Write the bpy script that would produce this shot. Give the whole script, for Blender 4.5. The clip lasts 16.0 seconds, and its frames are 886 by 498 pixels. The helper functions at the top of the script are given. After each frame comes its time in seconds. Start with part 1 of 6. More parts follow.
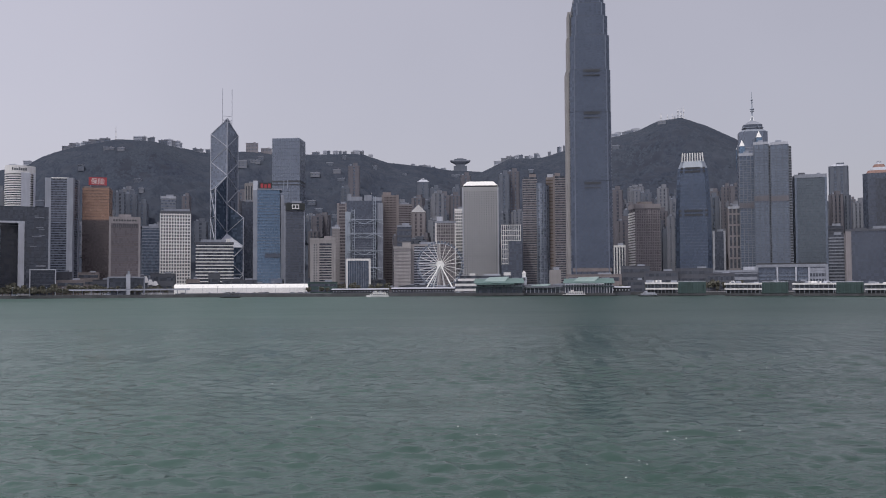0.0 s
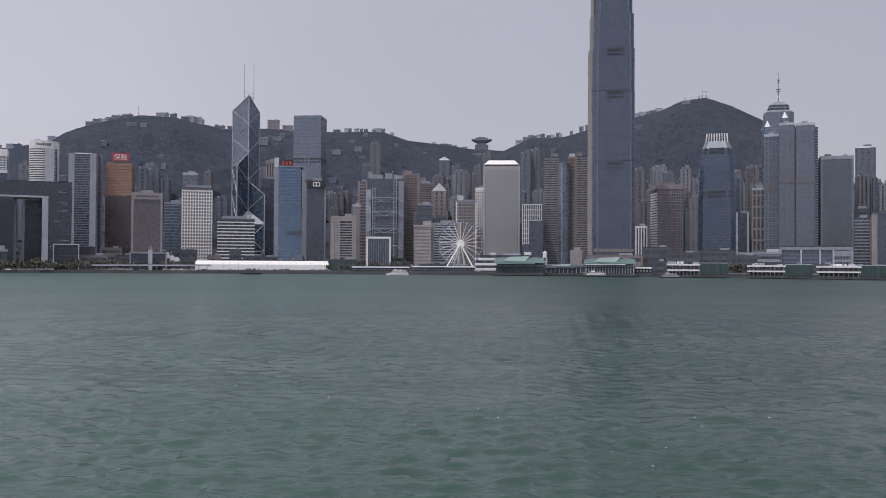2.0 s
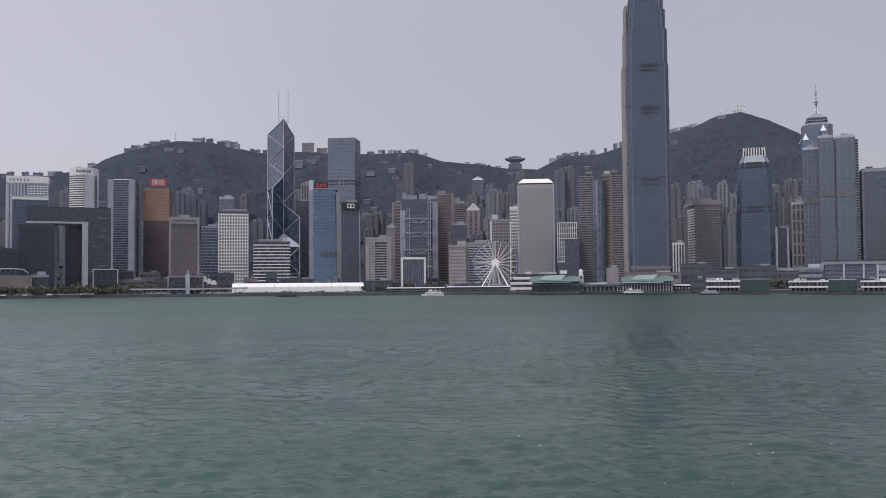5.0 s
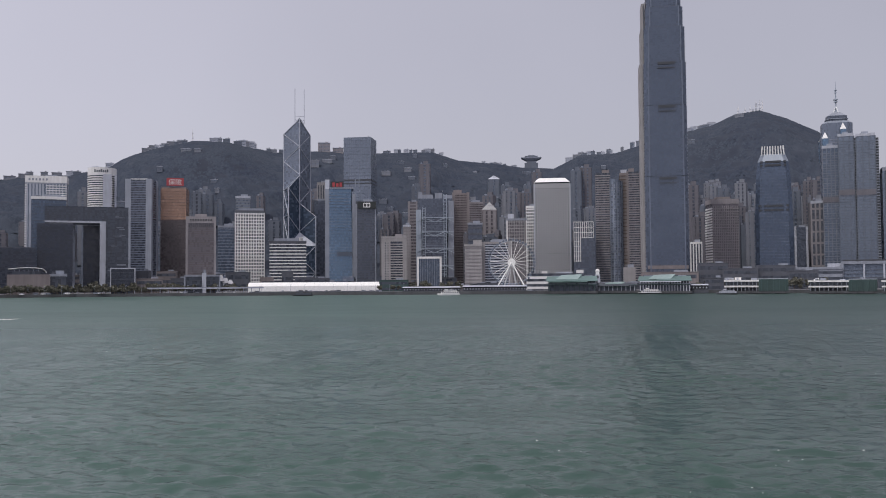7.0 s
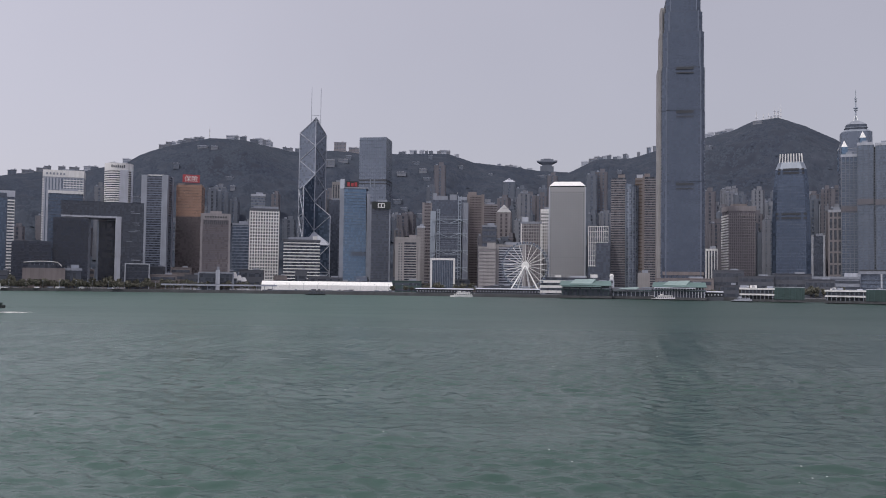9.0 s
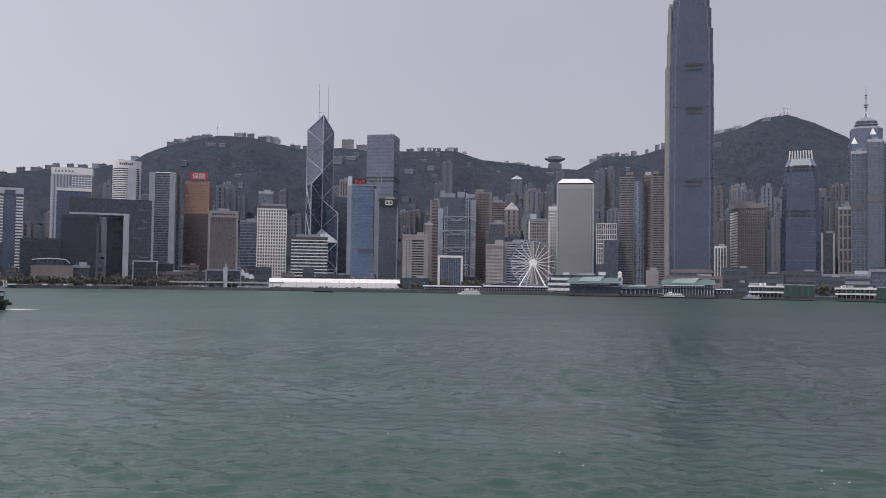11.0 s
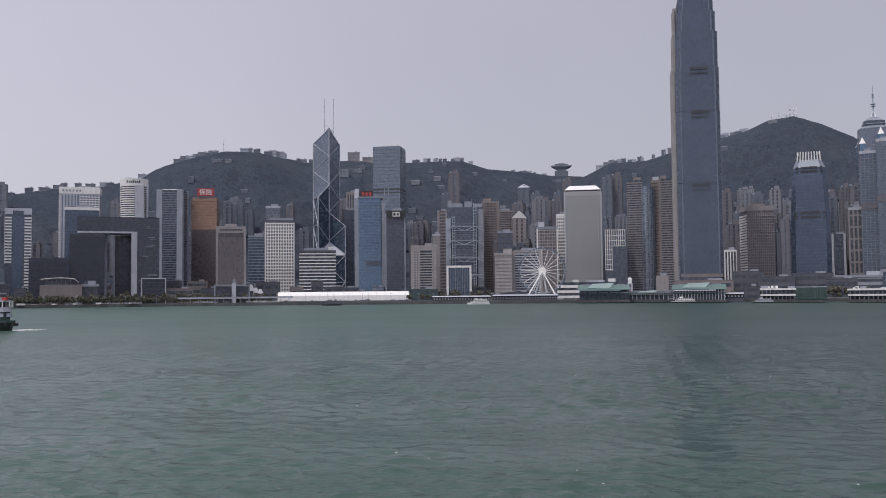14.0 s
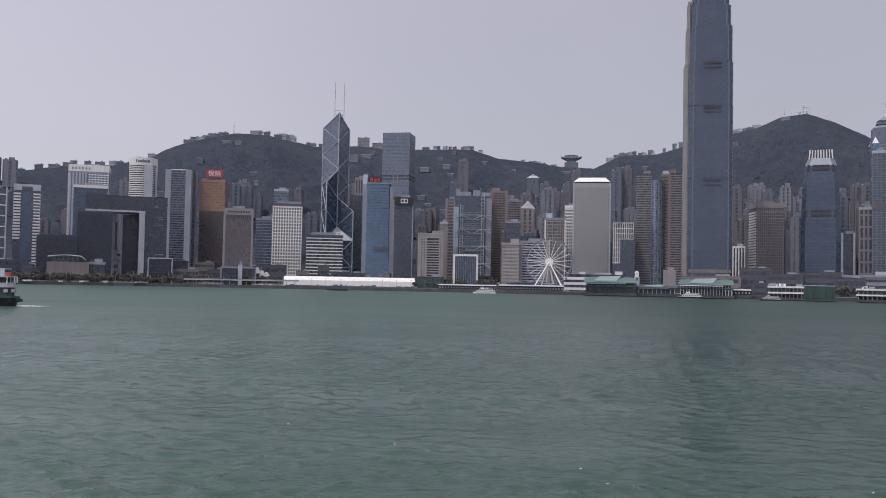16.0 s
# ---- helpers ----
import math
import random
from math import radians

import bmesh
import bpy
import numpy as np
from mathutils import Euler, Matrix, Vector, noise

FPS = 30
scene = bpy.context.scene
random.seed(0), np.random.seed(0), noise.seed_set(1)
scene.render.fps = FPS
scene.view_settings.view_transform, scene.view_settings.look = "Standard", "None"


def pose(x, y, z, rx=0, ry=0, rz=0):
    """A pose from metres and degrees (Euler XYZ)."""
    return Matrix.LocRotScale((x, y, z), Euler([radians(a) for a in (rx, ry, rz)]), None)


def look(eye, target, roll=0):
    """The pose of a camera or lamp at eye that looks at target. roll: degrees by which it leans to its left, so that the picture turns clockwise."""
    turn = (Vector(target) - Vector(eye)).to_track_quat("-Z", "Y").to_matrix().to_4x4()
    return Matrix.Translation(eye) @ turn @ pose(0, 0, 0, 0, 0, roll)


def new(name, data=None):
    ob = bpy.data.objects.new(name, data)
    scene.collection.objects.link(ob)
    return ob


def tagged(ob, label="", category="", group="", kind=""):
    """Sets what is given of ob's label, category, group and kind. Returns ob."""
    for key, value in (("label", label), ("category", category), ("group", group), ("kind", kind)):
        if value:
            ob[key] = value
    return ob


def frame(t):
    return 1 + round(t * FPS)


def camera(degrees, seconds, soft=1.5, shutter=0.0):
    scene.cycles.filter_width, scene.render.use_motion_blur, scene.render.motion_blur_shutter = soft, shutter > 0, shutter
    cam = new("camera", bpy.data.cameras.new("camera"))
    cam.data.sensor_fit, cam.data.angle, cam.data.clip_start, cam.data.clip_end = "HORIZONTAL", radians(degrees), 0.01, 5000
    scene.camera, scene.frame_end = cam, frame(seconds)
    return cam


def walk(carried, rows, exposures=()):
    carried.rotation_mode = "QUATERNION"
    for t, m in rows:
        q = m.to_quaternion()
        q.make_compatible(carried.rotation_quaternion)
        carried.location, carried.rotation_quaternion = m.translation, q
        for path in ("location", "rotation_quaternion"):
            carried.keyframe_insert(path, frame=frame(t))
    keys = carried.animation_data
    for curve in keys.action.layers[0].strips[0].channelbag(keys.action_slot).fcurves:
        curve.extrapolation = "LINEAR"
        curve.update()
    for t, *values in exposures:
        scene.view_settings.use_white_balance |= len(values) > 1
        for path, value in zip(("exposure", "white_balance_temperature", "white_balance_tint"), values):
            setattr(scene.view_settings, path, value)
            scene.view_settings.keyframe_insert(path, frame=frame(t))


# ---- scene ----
# camera on a slow ferry deck, gliding towards the far shore
cam = camera(53.5, 16.0, soft=0.95)
walk(cam, [
    (0, pose(0.00, 0.00, 14.05, 92.257, 0.310, -3.275)),
    (0.5, pose(0.00, 0.61, 14.05, 91.881, 0.456, -2.969)),
    (1, pose(0.00, 1.21, 14.05, 91.328, 0.402, -2.665)),
    (1.5, pose(0.01, 1.82, 14.05, 91.061, 0.329, -2.312)),
    (2, pose(0.01, 2.42, 14.05, 90.880, -0.327, -1.972)),
    (2.5, pose(0.01, 3.03, 14.05, 91.146, -0.929, -1.599)),
    (3, pose(0.01, 3.64, 14.05, 91.321, -0.664, -1.200)),
    (3.5, pose(0.01, 4.24, 14.05, 91.731, -0.605, -0.831)),
    (4, pose(0.01, 4.85, 14.05, 92.080, -0.262, -0.457)),
    (6.5, pose(0.02, 7.88, 14.05, 92.220, 0.732, 1.081)),
    (7, pose(0.02, 8.49, 14.05, 92.152, 0.400, 1.351)),
    (7.5, pose(0.03, 9.09, 14.05, 92.162, -0.003, 1.607)),
    (8, pose(0.03, 9.70, 14.05, 92.241, -0.368, 1.837)),
    (8.5, pose(0.03, 10.31, 14.05, 92.268, -0.611, 2.047)),
    (9, pose(0.03, 10.91, 14.05, 92.262, -0.769, 2.209)),
    (11.5, pose(0.04, 13.94, 14.05, 91.929, -0.630, 2.900)),
    (12, pose(0.04, 14.55, 14.05, 91.704, -0.203, 2.969)),
    (12.5, pose(0.04, 15.15, 14.05, 91.586, 0.229, 3.018)),
    (13, pose(0.04, 15.76, 14.05, 91.725, 0.546, 3.067)),
    (13.5, pose(0.05, 16.37, 14.05, 92.284, 0.693, 3.175)),
    (14, pose(0.05, 16.97, 14.05, 92.765, 0.541, 3.309)),
    (14.5, pose(0.05, 17.58, 14.05, 93.042, 0.200, 3.458)),
    (15, pose(0.05, 18.19, 14.05, 92.941, -0.314, 3.580)),
    (15.5, pose(0.05, 18.79, 14.05, 92.412, -0.804, 3.636)),
    (16, pose(0.05, 19.40, 14.05, 91.988, -1.123, 3.710)),
], exposures=((0.0, 0.0), (16.0, 0.0)))

# hazy daylight: a high sun to the left of the view and behind it
world = bpy.data.worlds.new("hazy_sky")
scene.world = world
world.use_nodes = True
wn, wl = world.node_tree.nodes, world.node_tree.links
sky = wn.new("ShaderNodeTexSky")
sky.sky_type = "NISHITA"
sky.sun_disc = False
SUN_EL, SUN_AZ = 64.0, -140.0
sky.sun_elevation = radians(SUN_EL)
sky.sun_rotation = radians(SUN_AZ)
sky.air_density, sky.dust_density, sky.ozone_density = 1.0, 3.0, 1.5
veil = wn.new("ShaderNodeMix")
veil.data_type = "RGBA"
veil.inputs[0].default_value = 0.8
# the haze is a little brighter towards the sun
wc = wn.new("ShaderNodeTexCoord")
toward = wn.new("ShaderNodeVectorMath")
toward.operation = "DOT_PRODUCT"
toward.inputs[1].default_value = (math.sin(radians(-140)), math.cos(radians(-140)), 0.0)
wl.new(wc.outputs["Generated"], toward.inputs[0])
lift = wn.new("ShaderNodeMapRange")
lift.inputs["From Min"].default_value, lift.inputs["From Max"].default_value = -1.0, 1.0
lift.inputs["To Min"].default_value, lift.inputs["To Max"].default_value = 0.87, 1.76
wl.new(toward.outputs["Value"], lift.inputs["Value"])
cloud = wn.new("ShaderNodeTexNoise")
cloud.inputs["Scale"].default_value, cloud.inputs["Detail"].default_value = 3.0, 4.0
wl.new(wc.outputs["Generated"], cloud.inputs["Vector"])
thin = wn.new("ShaderNodeMapRange")
thin.inputs["To Min"].default_value, thin.inputs["To Max"].default_value = 0.93, 1.07
wl.new(cloud.outputs[0], thin.inputs["Value"])
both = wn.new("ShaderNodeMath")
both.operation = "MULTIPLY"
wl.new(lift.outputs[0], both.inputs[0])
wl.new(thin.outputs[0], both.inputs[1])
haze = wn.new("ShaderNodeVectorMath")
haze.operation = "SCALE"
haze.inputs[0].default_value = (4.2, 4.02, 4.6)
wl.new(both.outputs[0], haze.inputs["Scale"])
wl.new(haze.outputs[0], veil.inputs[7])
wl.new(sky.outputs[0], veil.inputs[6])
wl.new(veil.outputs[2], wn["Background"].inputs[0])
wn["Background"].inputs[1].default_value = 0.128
sun = new("sun", bpy.data.lights.new("sun", "SUN"))
sun.data.energy, sun.data.angle, sun.data.color = 1.7, radians(1.5), (1.0, 0.96, 0.91)
az, el = radians(SUN_AZ), radians(SUN_EL)
to_sun = Vector((math.sin(az) * math.cos(el), math.cos(az) * math.cos(el), math.sin(el)))
sun.matrix_world = look(to_sun * 900, (0, 0, 0))


# ---- materials ----
def mat_new(name):
    m = bpy.data.materials.new(name)
    m.use_nodes = True
    return m, m.node_tree.nodes, m.node_tree.links, m.node_tree.nodes["Principled BSDF"]


def scaled(rgb, k):
    return (min(rgb[0] * k, 1), min(rgb[1] * k, 1), min(rgb[2] * k, 1), 1)


def noise_tex(n, l, coord, scale, detail=3.0, stretch=None):
    t = n.new("ShaderNodeTexNoise")
    t.inputs["Scale"].default_value, t.inputs["Detail"].default_value = scale, detail
    if stretch:
        mp = n.new("ShaderNodeMapping")
        mp.inputs["Scale"].default_value = stretch
        l.new(coord, mp.inputs[0])
        coord = mp.outputs[0]
    l.new(coord, t.inputs["Vector"])
    return t.outputs[0]


def ramp(n, l, fac, c0, c1, p0=0.3, p1=0.7):
    r = n.new("ShaderNodeValToRGB")
    r.color_ramp.elements[0].color, r.color_ramp.elements[1].color = c0, c1
    r.color_ramp.elements[0].position, r.color_ramp.elements[1].position = p0, p1
    l.new(fac, r.inputs[0])
    return r.outputs[0]


def mixed(n, l, mode, fac, a, b):
    m = n.new("ShaderNodeMix")
    m.data_type, m.blend_type = "RGBA", mode
    if isinstance(fac, float):
        m.inputs[0].default_value = fac
    else:
        l.new(fac, m.inputs[0])
    l.new(a, m.inputs[6])
    l.new(b, m.inputs[7])
    return m.outputs[2]


def stone(name, rgb, rough=0.75, var=0.14, metallic=0.0):
    """Cladding, concrete or paint: broad weathering, rain streaks and grain."""
    m, n, l, p = mat_new(name)
    co = n.new("ShaderNodeTexCoord").outputs["Object"]
    broad = ramp(n, l, noise_tex(n, l, co, 0.06), scaled(rgb, 1 - var), scaled(rgb, 1 + var * 0.6))
    streak = ramp(n, l, noise_tex(n, l, co, 1.0, 2.0, (0.45, 0.45, 0.03)), (0.78, 0.77, 0.76, 1), (1, 1, 1, 1), 0.35, 0.6)
    col = mixed(n, l, "MULTIPLY", 0.55, broad, streak)
    oi = n.new("ShaderNodeObjectInfo")
    tint = ramp(n, l, oi.outputs["Random"], (0.9, 0.9, 0.9, 1), (1, 1, 1, 1), 0.0, 1.0)
    col = mixed(n, l, "MULTIPLY", 0.8, col, tint)
    l.new(col, p.inputs["Base Color"])
    p.inputs["Roughness"].default_value, p.inputs["Metallic"].default_value = rough, metallic
    bump = n.new("ShaderNodeBump")
    bump.inputs["Strength"].default_value, bump.inputs["Distance"].default_value = 0.25, 0.2
    l.new(noise_tex(n, l, co, 1.5, 4.0), bump.inputs["Height"])
    l.new(bump.outputs[0], p.inputs["Normal"])
    return m


def glazing(name, rgb, cell=(3.0, 3.0, 3.9), rough=0.22, metallic=0.35, var=0.35):
    """Curtain-wall glass: panes differ a little in tint and tilt, with blinds here and there."""
    m, n, l, p = mat_new(name)
    co = n.new("ShaderNodeTexCoord").outputs["Object"]
    sn = n.new("ShaderNodeVectorMath")
    sn.operation = "SNAP"
    sn.inputs[1].default_value = cell
    l.new(co, sn.inputs[0])
    wn_ = n.new("ShaderNodeTexWhiteNoise")
    l.new(sn.outputs[0], wn_.inputs["Vector"])
    pane = ramp(n, l, wn_.outputs["Value"], scaled(rgb, 1 - var), scaled(rgb, 1 + var), 0.0, 1.0)
    broad = ramp(n, l, noise_tex(n, l, co, 0.03), (0.7, 0.72, 0.76, 1), (1, 1, 1, 1))
    col = mixed(n, l, "MULTIPLY", 0.6, pane, broad)
    l.new(col, p.inputs["Base Color"])
    l.new(ramp(n, l, wn_.outputs["Value"], (rough * 0.6,) * 3 + (1,), (rough * 1.6,) * 3 + (1,), 0, 1), p.inputs["Roughness"])
    p.inputs["Metallic"].default_value = metallic
    bump = n.new("ShaderNodeBump")
    bump.inputs["Strength"].default_value, bump.inputs["Distance"].default_value = 0.15, 0.3
    l.new(noise_tex(n, l, co, 0.25, 2.0), bump.inputs["Height"])
    l.new(bump.outputs[0], p.inputs["Normal"])
    return m


def flatmat(name, rgb, rough=0.6, metallic=0.0):
    m, n, l, p = mat_new(name)
    co = n.new("ShaderNodeTexCoord").outputs["Object"]
    l.new(ramp(n, l, noise_tex(n, l, co, 0.8), scaled(rgb, 0.88), scaled(rgb, 1.06)), p.inputs["Base Color"])
    p.inputs["Roughness"].default_value, p.inputs["Metallic"].default_value = rough, metallic
    return m


def foliage(name, dark, light, scale):
    m, n, l, p = mat_new(name)
    co = n.new("ShaderNodeTexCoord").outputs["Object"]
    a = ramp(n, l, noise_tex(n, l, co, scale, 5.0), (*dark, 1), (*light, 1), 0.35, 0.65)
    b = ramp(n, l, noise_tex(n, l, co, scale * 0.12, 3.0), (0.62, 0.62, 0.66, 1), (1, 1, 1, 1))
    l.new(mixed(n, l, "MULTIPLY", 0.9, a, b), p.inputs["Base Color"])
    p.inputs["Roughness"].default_value = 0.9
    p.inputs["Specular IOR Level"].default_value = 0.2
    bump = n.new("ShaderNodeBump")
    bump.inputs["Strength"].default_value, bump.inputs["Distance"].default_value = 0.2, 0.6
    l.new(noise_tex(n, l, co, scale * 1.6, 4.0), bump.inputs["Height"])
    l.new(bump.outputs[0], p.inputs["Normal"])
    return m


def canopy(name, dark, light):
    """Tree crowns of the far woods: each crown has its own tone, with broad patches of lighter growth."""
    m, n, l, p = mat_new(name)
    co = n.new("ShaderNodeTexCoord").outputs["Object"]
    own = n.new("ShaderNodeNewGeometry").outputs["Random Per Island"]
    a = ramp(n, l, own, (*dark, 1), (*light, 1), 0.0, 1.0)
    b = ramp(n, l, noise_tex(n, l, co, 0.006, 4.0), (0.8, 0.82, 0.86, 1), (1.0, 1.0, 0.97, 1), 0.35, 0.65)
    c = ramp(n, l, noise_tex(n, l, co, 0.6, 3.0), (0.84, 0.84, 0.85, 1), (1, 1, 1, 1), 0.3, 0.7)
    l.new(mixed(n, l, "MULTIPLY", 0.8, mixed(n, l, "MULTIPLY", 1.0, a, b), c), p.inputs["Base Color"])
    p.inputs["Roughness"].default_value = 0.95
    p.inputs["Specular IOR Level"].default_value = 0.1
    return m


def water_mat():
    """Silty green water; the wind roughens it in patches."""
    m, n, l, p = mat_new("harbour_water")
    co = n.new("ShaderNodeTexCoord").outputs["Object"]
    broad = ramp(n, l, noise_tex(n, l, co, 0.012, 4.0, (0.6, 1.4, 1)), (0.037, 0.077, 0.062, 1), (0.048, 0.091, 0.075, 1))
    # sun glare painted into the water colour: brighter at left, darker at right
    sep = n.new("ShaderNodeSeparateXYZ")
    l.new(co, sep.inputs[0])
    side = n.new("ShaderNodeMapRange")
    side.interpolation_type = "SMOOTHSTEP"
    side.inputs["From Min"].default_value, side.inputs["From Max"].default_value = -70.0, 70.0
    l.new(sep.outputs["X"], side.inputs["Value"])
    glare_tint = ramp(n, l, side.outputs[0], (1.16, 1.14, 1.14, 1), (0.68, 0.69, 0.7, 1), 0.0, 1.0)
    l.new(mixed(n, l, "MULTIPLY", 1.0, broad, glare_tint), p.inputs["Base Color"])
    p.inputs["Roughness"].default_value, p.inputs["IOR"].default_value = 0.17, 1.33
    p.inputs["Specular IOR Level"].default_value = 0.37
    # far ripples run together into a duller sheen
    dull = n.new("ShaderNodeMapRange")
    dull.inputs["From Min"].default_value, dull.inputs["From Max"].default_value = 50.0, 420.0
    dull.inputs["To Min"].default_value, dull.inputs["To Max"].default_value = 0.08, 0.38
    l.new(sep.outputs["Y"], dull.inputs["Value"])
    l.new(dull.outputs[0], p.inputs["Roughness"])
    wind = n.new("ShaderNodeMapRange")
    wind.inputs["From Min"].default_value, wind.inputs["From Max"].default_value = 0.38, 0.62
    wind.inputs["To Min"].default_value, wind.inputs["To Max"].default_value = 0.35, 1.0
    l.new(noise_tex(n, l, co, 0.045, 4.0, (0.35, 1.0, 1)), wind.inputs["Value"])
    last = None
    for scale, stretch, dist in ((0.5, 0.5, 0.16), (1.3, 0.5, 0.18), (3.6, 0.55, 0.07)):
        b = n.new("ShaderNodeBump")
        b.inputs["Distance"].default_value = dist
        l.new(wind.outputs[0], b.inputs["Strength"])
        l.new(noise_tex(n, l, co, scale, 5.0, (stretch, 1.0, 1)), b.inputs["Height"])
        if last:
            l.new(last.outputs[0], b.inputs["Normal"])
        last = b
    l.new(last.outputs[0], p.inputs["Normal"])
    return m


M = {
    "water": water_mat(),
    # distance haze is painted into both hill greens as a blue-grey cast
    "woods": foliage("hill_woods_haze_tint", (0.045, 0.054, 0.074), (0.06, 0.071, 0.092), 0.03),
    "canopy": canopy("hill_canopy_haze_tint", (0.047, 0.057, 0.079), (0.071, 0.084, 0.109)),
    "leaf": foliage("park_leaves", (0.125, 0.126, 0.1), (0.185, 0.18, 0.14), 0.5),
    "bark": stone("bark", (0.12, 0.09, 0.07), 0.9),
    "land": stone("paved_land", (0.15, 0.153, 0.164), 0.9),
    "seawall": stone("seawall_concrete", (0.095, 0.098, 0.105), 0.9, 0.3),
    "white": stone("white_cladding", (0.8, 0.79, 0.78), 0.6, 0.05),
    "pale": stone("pale_cladding", (0.47, 0.492, 0.556), 0.65),
    "grey": stone("grey_cladding", (0.282, 0.305, 0.36), 0.6),
    "dkgrey": stone("dark_grey_cladding", (0.095, 0.103, 0.125), 0.6),
    "beige": stone("beige_stone", (0.338, 0.325, 0.327), 0.75),
    "brown": stone("brown_stone", (0.225, 0.198, 0.198), 0.7),
    "tan": stone("tan_render", (0.291, 0.271, 0.283), 0.8),
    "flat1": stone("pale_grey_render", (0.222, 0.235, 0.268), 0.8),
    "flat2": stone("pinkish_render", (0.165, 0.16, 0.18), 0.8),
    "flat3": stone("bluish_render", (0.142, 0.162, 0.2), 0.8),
    "alu": stone("aluminium_panels", (0.29, 0.325, 0.38), 0.4, 0.06, 0.4),
    "offwhite": stone("offwhite_tiles", (0.345, 0.347, 0.357), 0.6, 0.05),
    "slate_line": stone("slate_metal_trim", (0.16, 0.187, 0.251), 0.5, 0.06),
    "steel": flatmat("painted_steel", (0.6, 0.61, 0.62), 0.45, 0.3),
    "dark": flatmat("dark_opening", (0.045, 0.049, 0.058), 0.6),
    "g_ifc": glazing("silver_blue_glass", (0.172, 0.2, 0.252), (3.0, 3.0, 4.1), 0.3, 0.4, 0.025),
    "g_steel": glazing("steel_blue_glass", (0.096, 0.118, 0.162), (3.0, 3.0, 4.1), 0.3, 0.4, 0.02),
    "g_slab": glazing("grey_teal_glass", (0.12, 0.146, 0.172), (3.0, 3.0, 3.9), 0.3, 0.35, 0.03),
    "g_deep": glazing("deep_blue_glass", (0.072, 0.097, 0.142), (3.0, 3.0, 3.9), 0.25, 0.4, 0.05),
    "tube": stone("grey_painted_steel_tube", (0.36, 0.41, 0.48), 0.5, 0.05),
    "g_blue": glazing("blue_glass", (0.128, 0.2, 0.29), (3.0, 3.0, 3.9), 0.22, 0.42, 0.06),
    "g_navy": glazing("navy_glass", (0.086, 0.102, 0.135), (3.2, 3.2, 3.9), 0.25, 0.3, 0.1),
    "g_dark": glazing("dark_glass", (0.062, 0.072, 0.093), (3.0, 3.0, 3.8), 0.25, 0.2, 0.2),
    "g_grey": glazing("grey_glass", (0.155, 0.187, 0.24), (3.0, 3.0, 3.6), 0.3, 0.3, 0.06),
    "g_gold": glazing("copper_glass", (0.36, 0.225, 0.165), (3.0, 3.0, 3.6), 0.4, 0.4, 0.03),
    "g_bronze": glazing("bronze_glass", (0.094, 0.0788, 0.0807), (3.0, 3.0, 3.6), 0.3, 0.3, 0.15),
    "g_brown": glazing("brown_tinted_glass", (0.141, 0.128, 0.142), (2.4, 2.4, 3.4), 0.35, 0.25, 0.12),
    "g_black": glazing("near_black_glass", (0.036, 0.044, 0.064), (3.0, 3.0, 3.8), 0.25, 0.15, 0.15),
    "g_slate": glazing("slate_glass", (0.09, 0.122, 0.172), (3.0, 3.0, 3.9), 0.22, 0.4, 0.06),
    "canvas": flatmat("white_canvas", (0.85, 0.84, 0.82), 0.7),
    "green": stone("green_painted_steel", (0.06, 0.11, 0.108), 0.5),
    "dkgreen": stone("dark_green_paint", (0.045, 0.08, 0.078), 0.6),
    "verdigris": stone("verdigris_roof", (0.125, 0.2, 0.19), 0.5),
    "mint": stone("sunlit_turquoise_roofing", (0.27, 0.36, 0.35), 0.5),
    "red": flatmat("red_sign_panel", (0.38, 0.05, 0.06), 0.5),
    "hull": flatmat("dark_hull_paint", (0.02, 0.025, 0.025), 0.5),
    "redpaint": flatmat("red_paint", (0.45, 0.06, 0.04), 0.5),
    "copper": stone("reddish_roof", (0.24, 0.13, 0.11), 0.6),
}


# ---- mesh helpers ----
BOXES = {}


def finish(bm, name, material):
    me = bpy.data.meshes.new(name)
    bm.to_mesh(me)
    bm.free()
    me.materials.append(M[material])
    return me


def box_bm(w, d, h, x=0, y=0, z=0, bm=None):
    """A box standing on z, centred on x, y."""
    bm = bm or bmesh.new()
    r = bmesh.ops.create_cube(bm, size=1.0)
    bmesh.ops.transform(bm, matrix=Matrix.Translation((x, y, z + h / 2)) @ Matrix.Diagonal((w, d, h, 1)), verts=r["verts"])
    return bm


def box_mesh(w, d, h, material):
    key = (round(w, 2), round(d, 2), round(h, 2), material)
    if key not in BOXES:
        BOXES[key] = finish(box_bm(w, d, h), "box", material)
    return BOXES[key]


def thing(name, label, category, x, y, z, rz=0.0, group="", kind=""):
    e = new(name)
    e.matrix_basis = pose(x, y, z, 0, 0, rz)
    return tagged(e, label, category, group, kind)


def part(name, bm, material, parent, label="", at=(0, 0, 0), turn=(0, 0, 0)):
    me = finish(bm, name, material) if isinstance(bm, bmesh.types.BMesh) else bm
    ob = new(name, me)
    ob.parent = parent
    ob.matrix_basis = pose(*at, *turn)
    if label:
        ob["label"] = label
    return ob


def slab(name, w, d, h, material, parent, at=(0, 0, 0), label="", rz=0.0):
    return part(name, box_mesh(w, d, h, material), material, parent, label, at, (0, 0, rz))


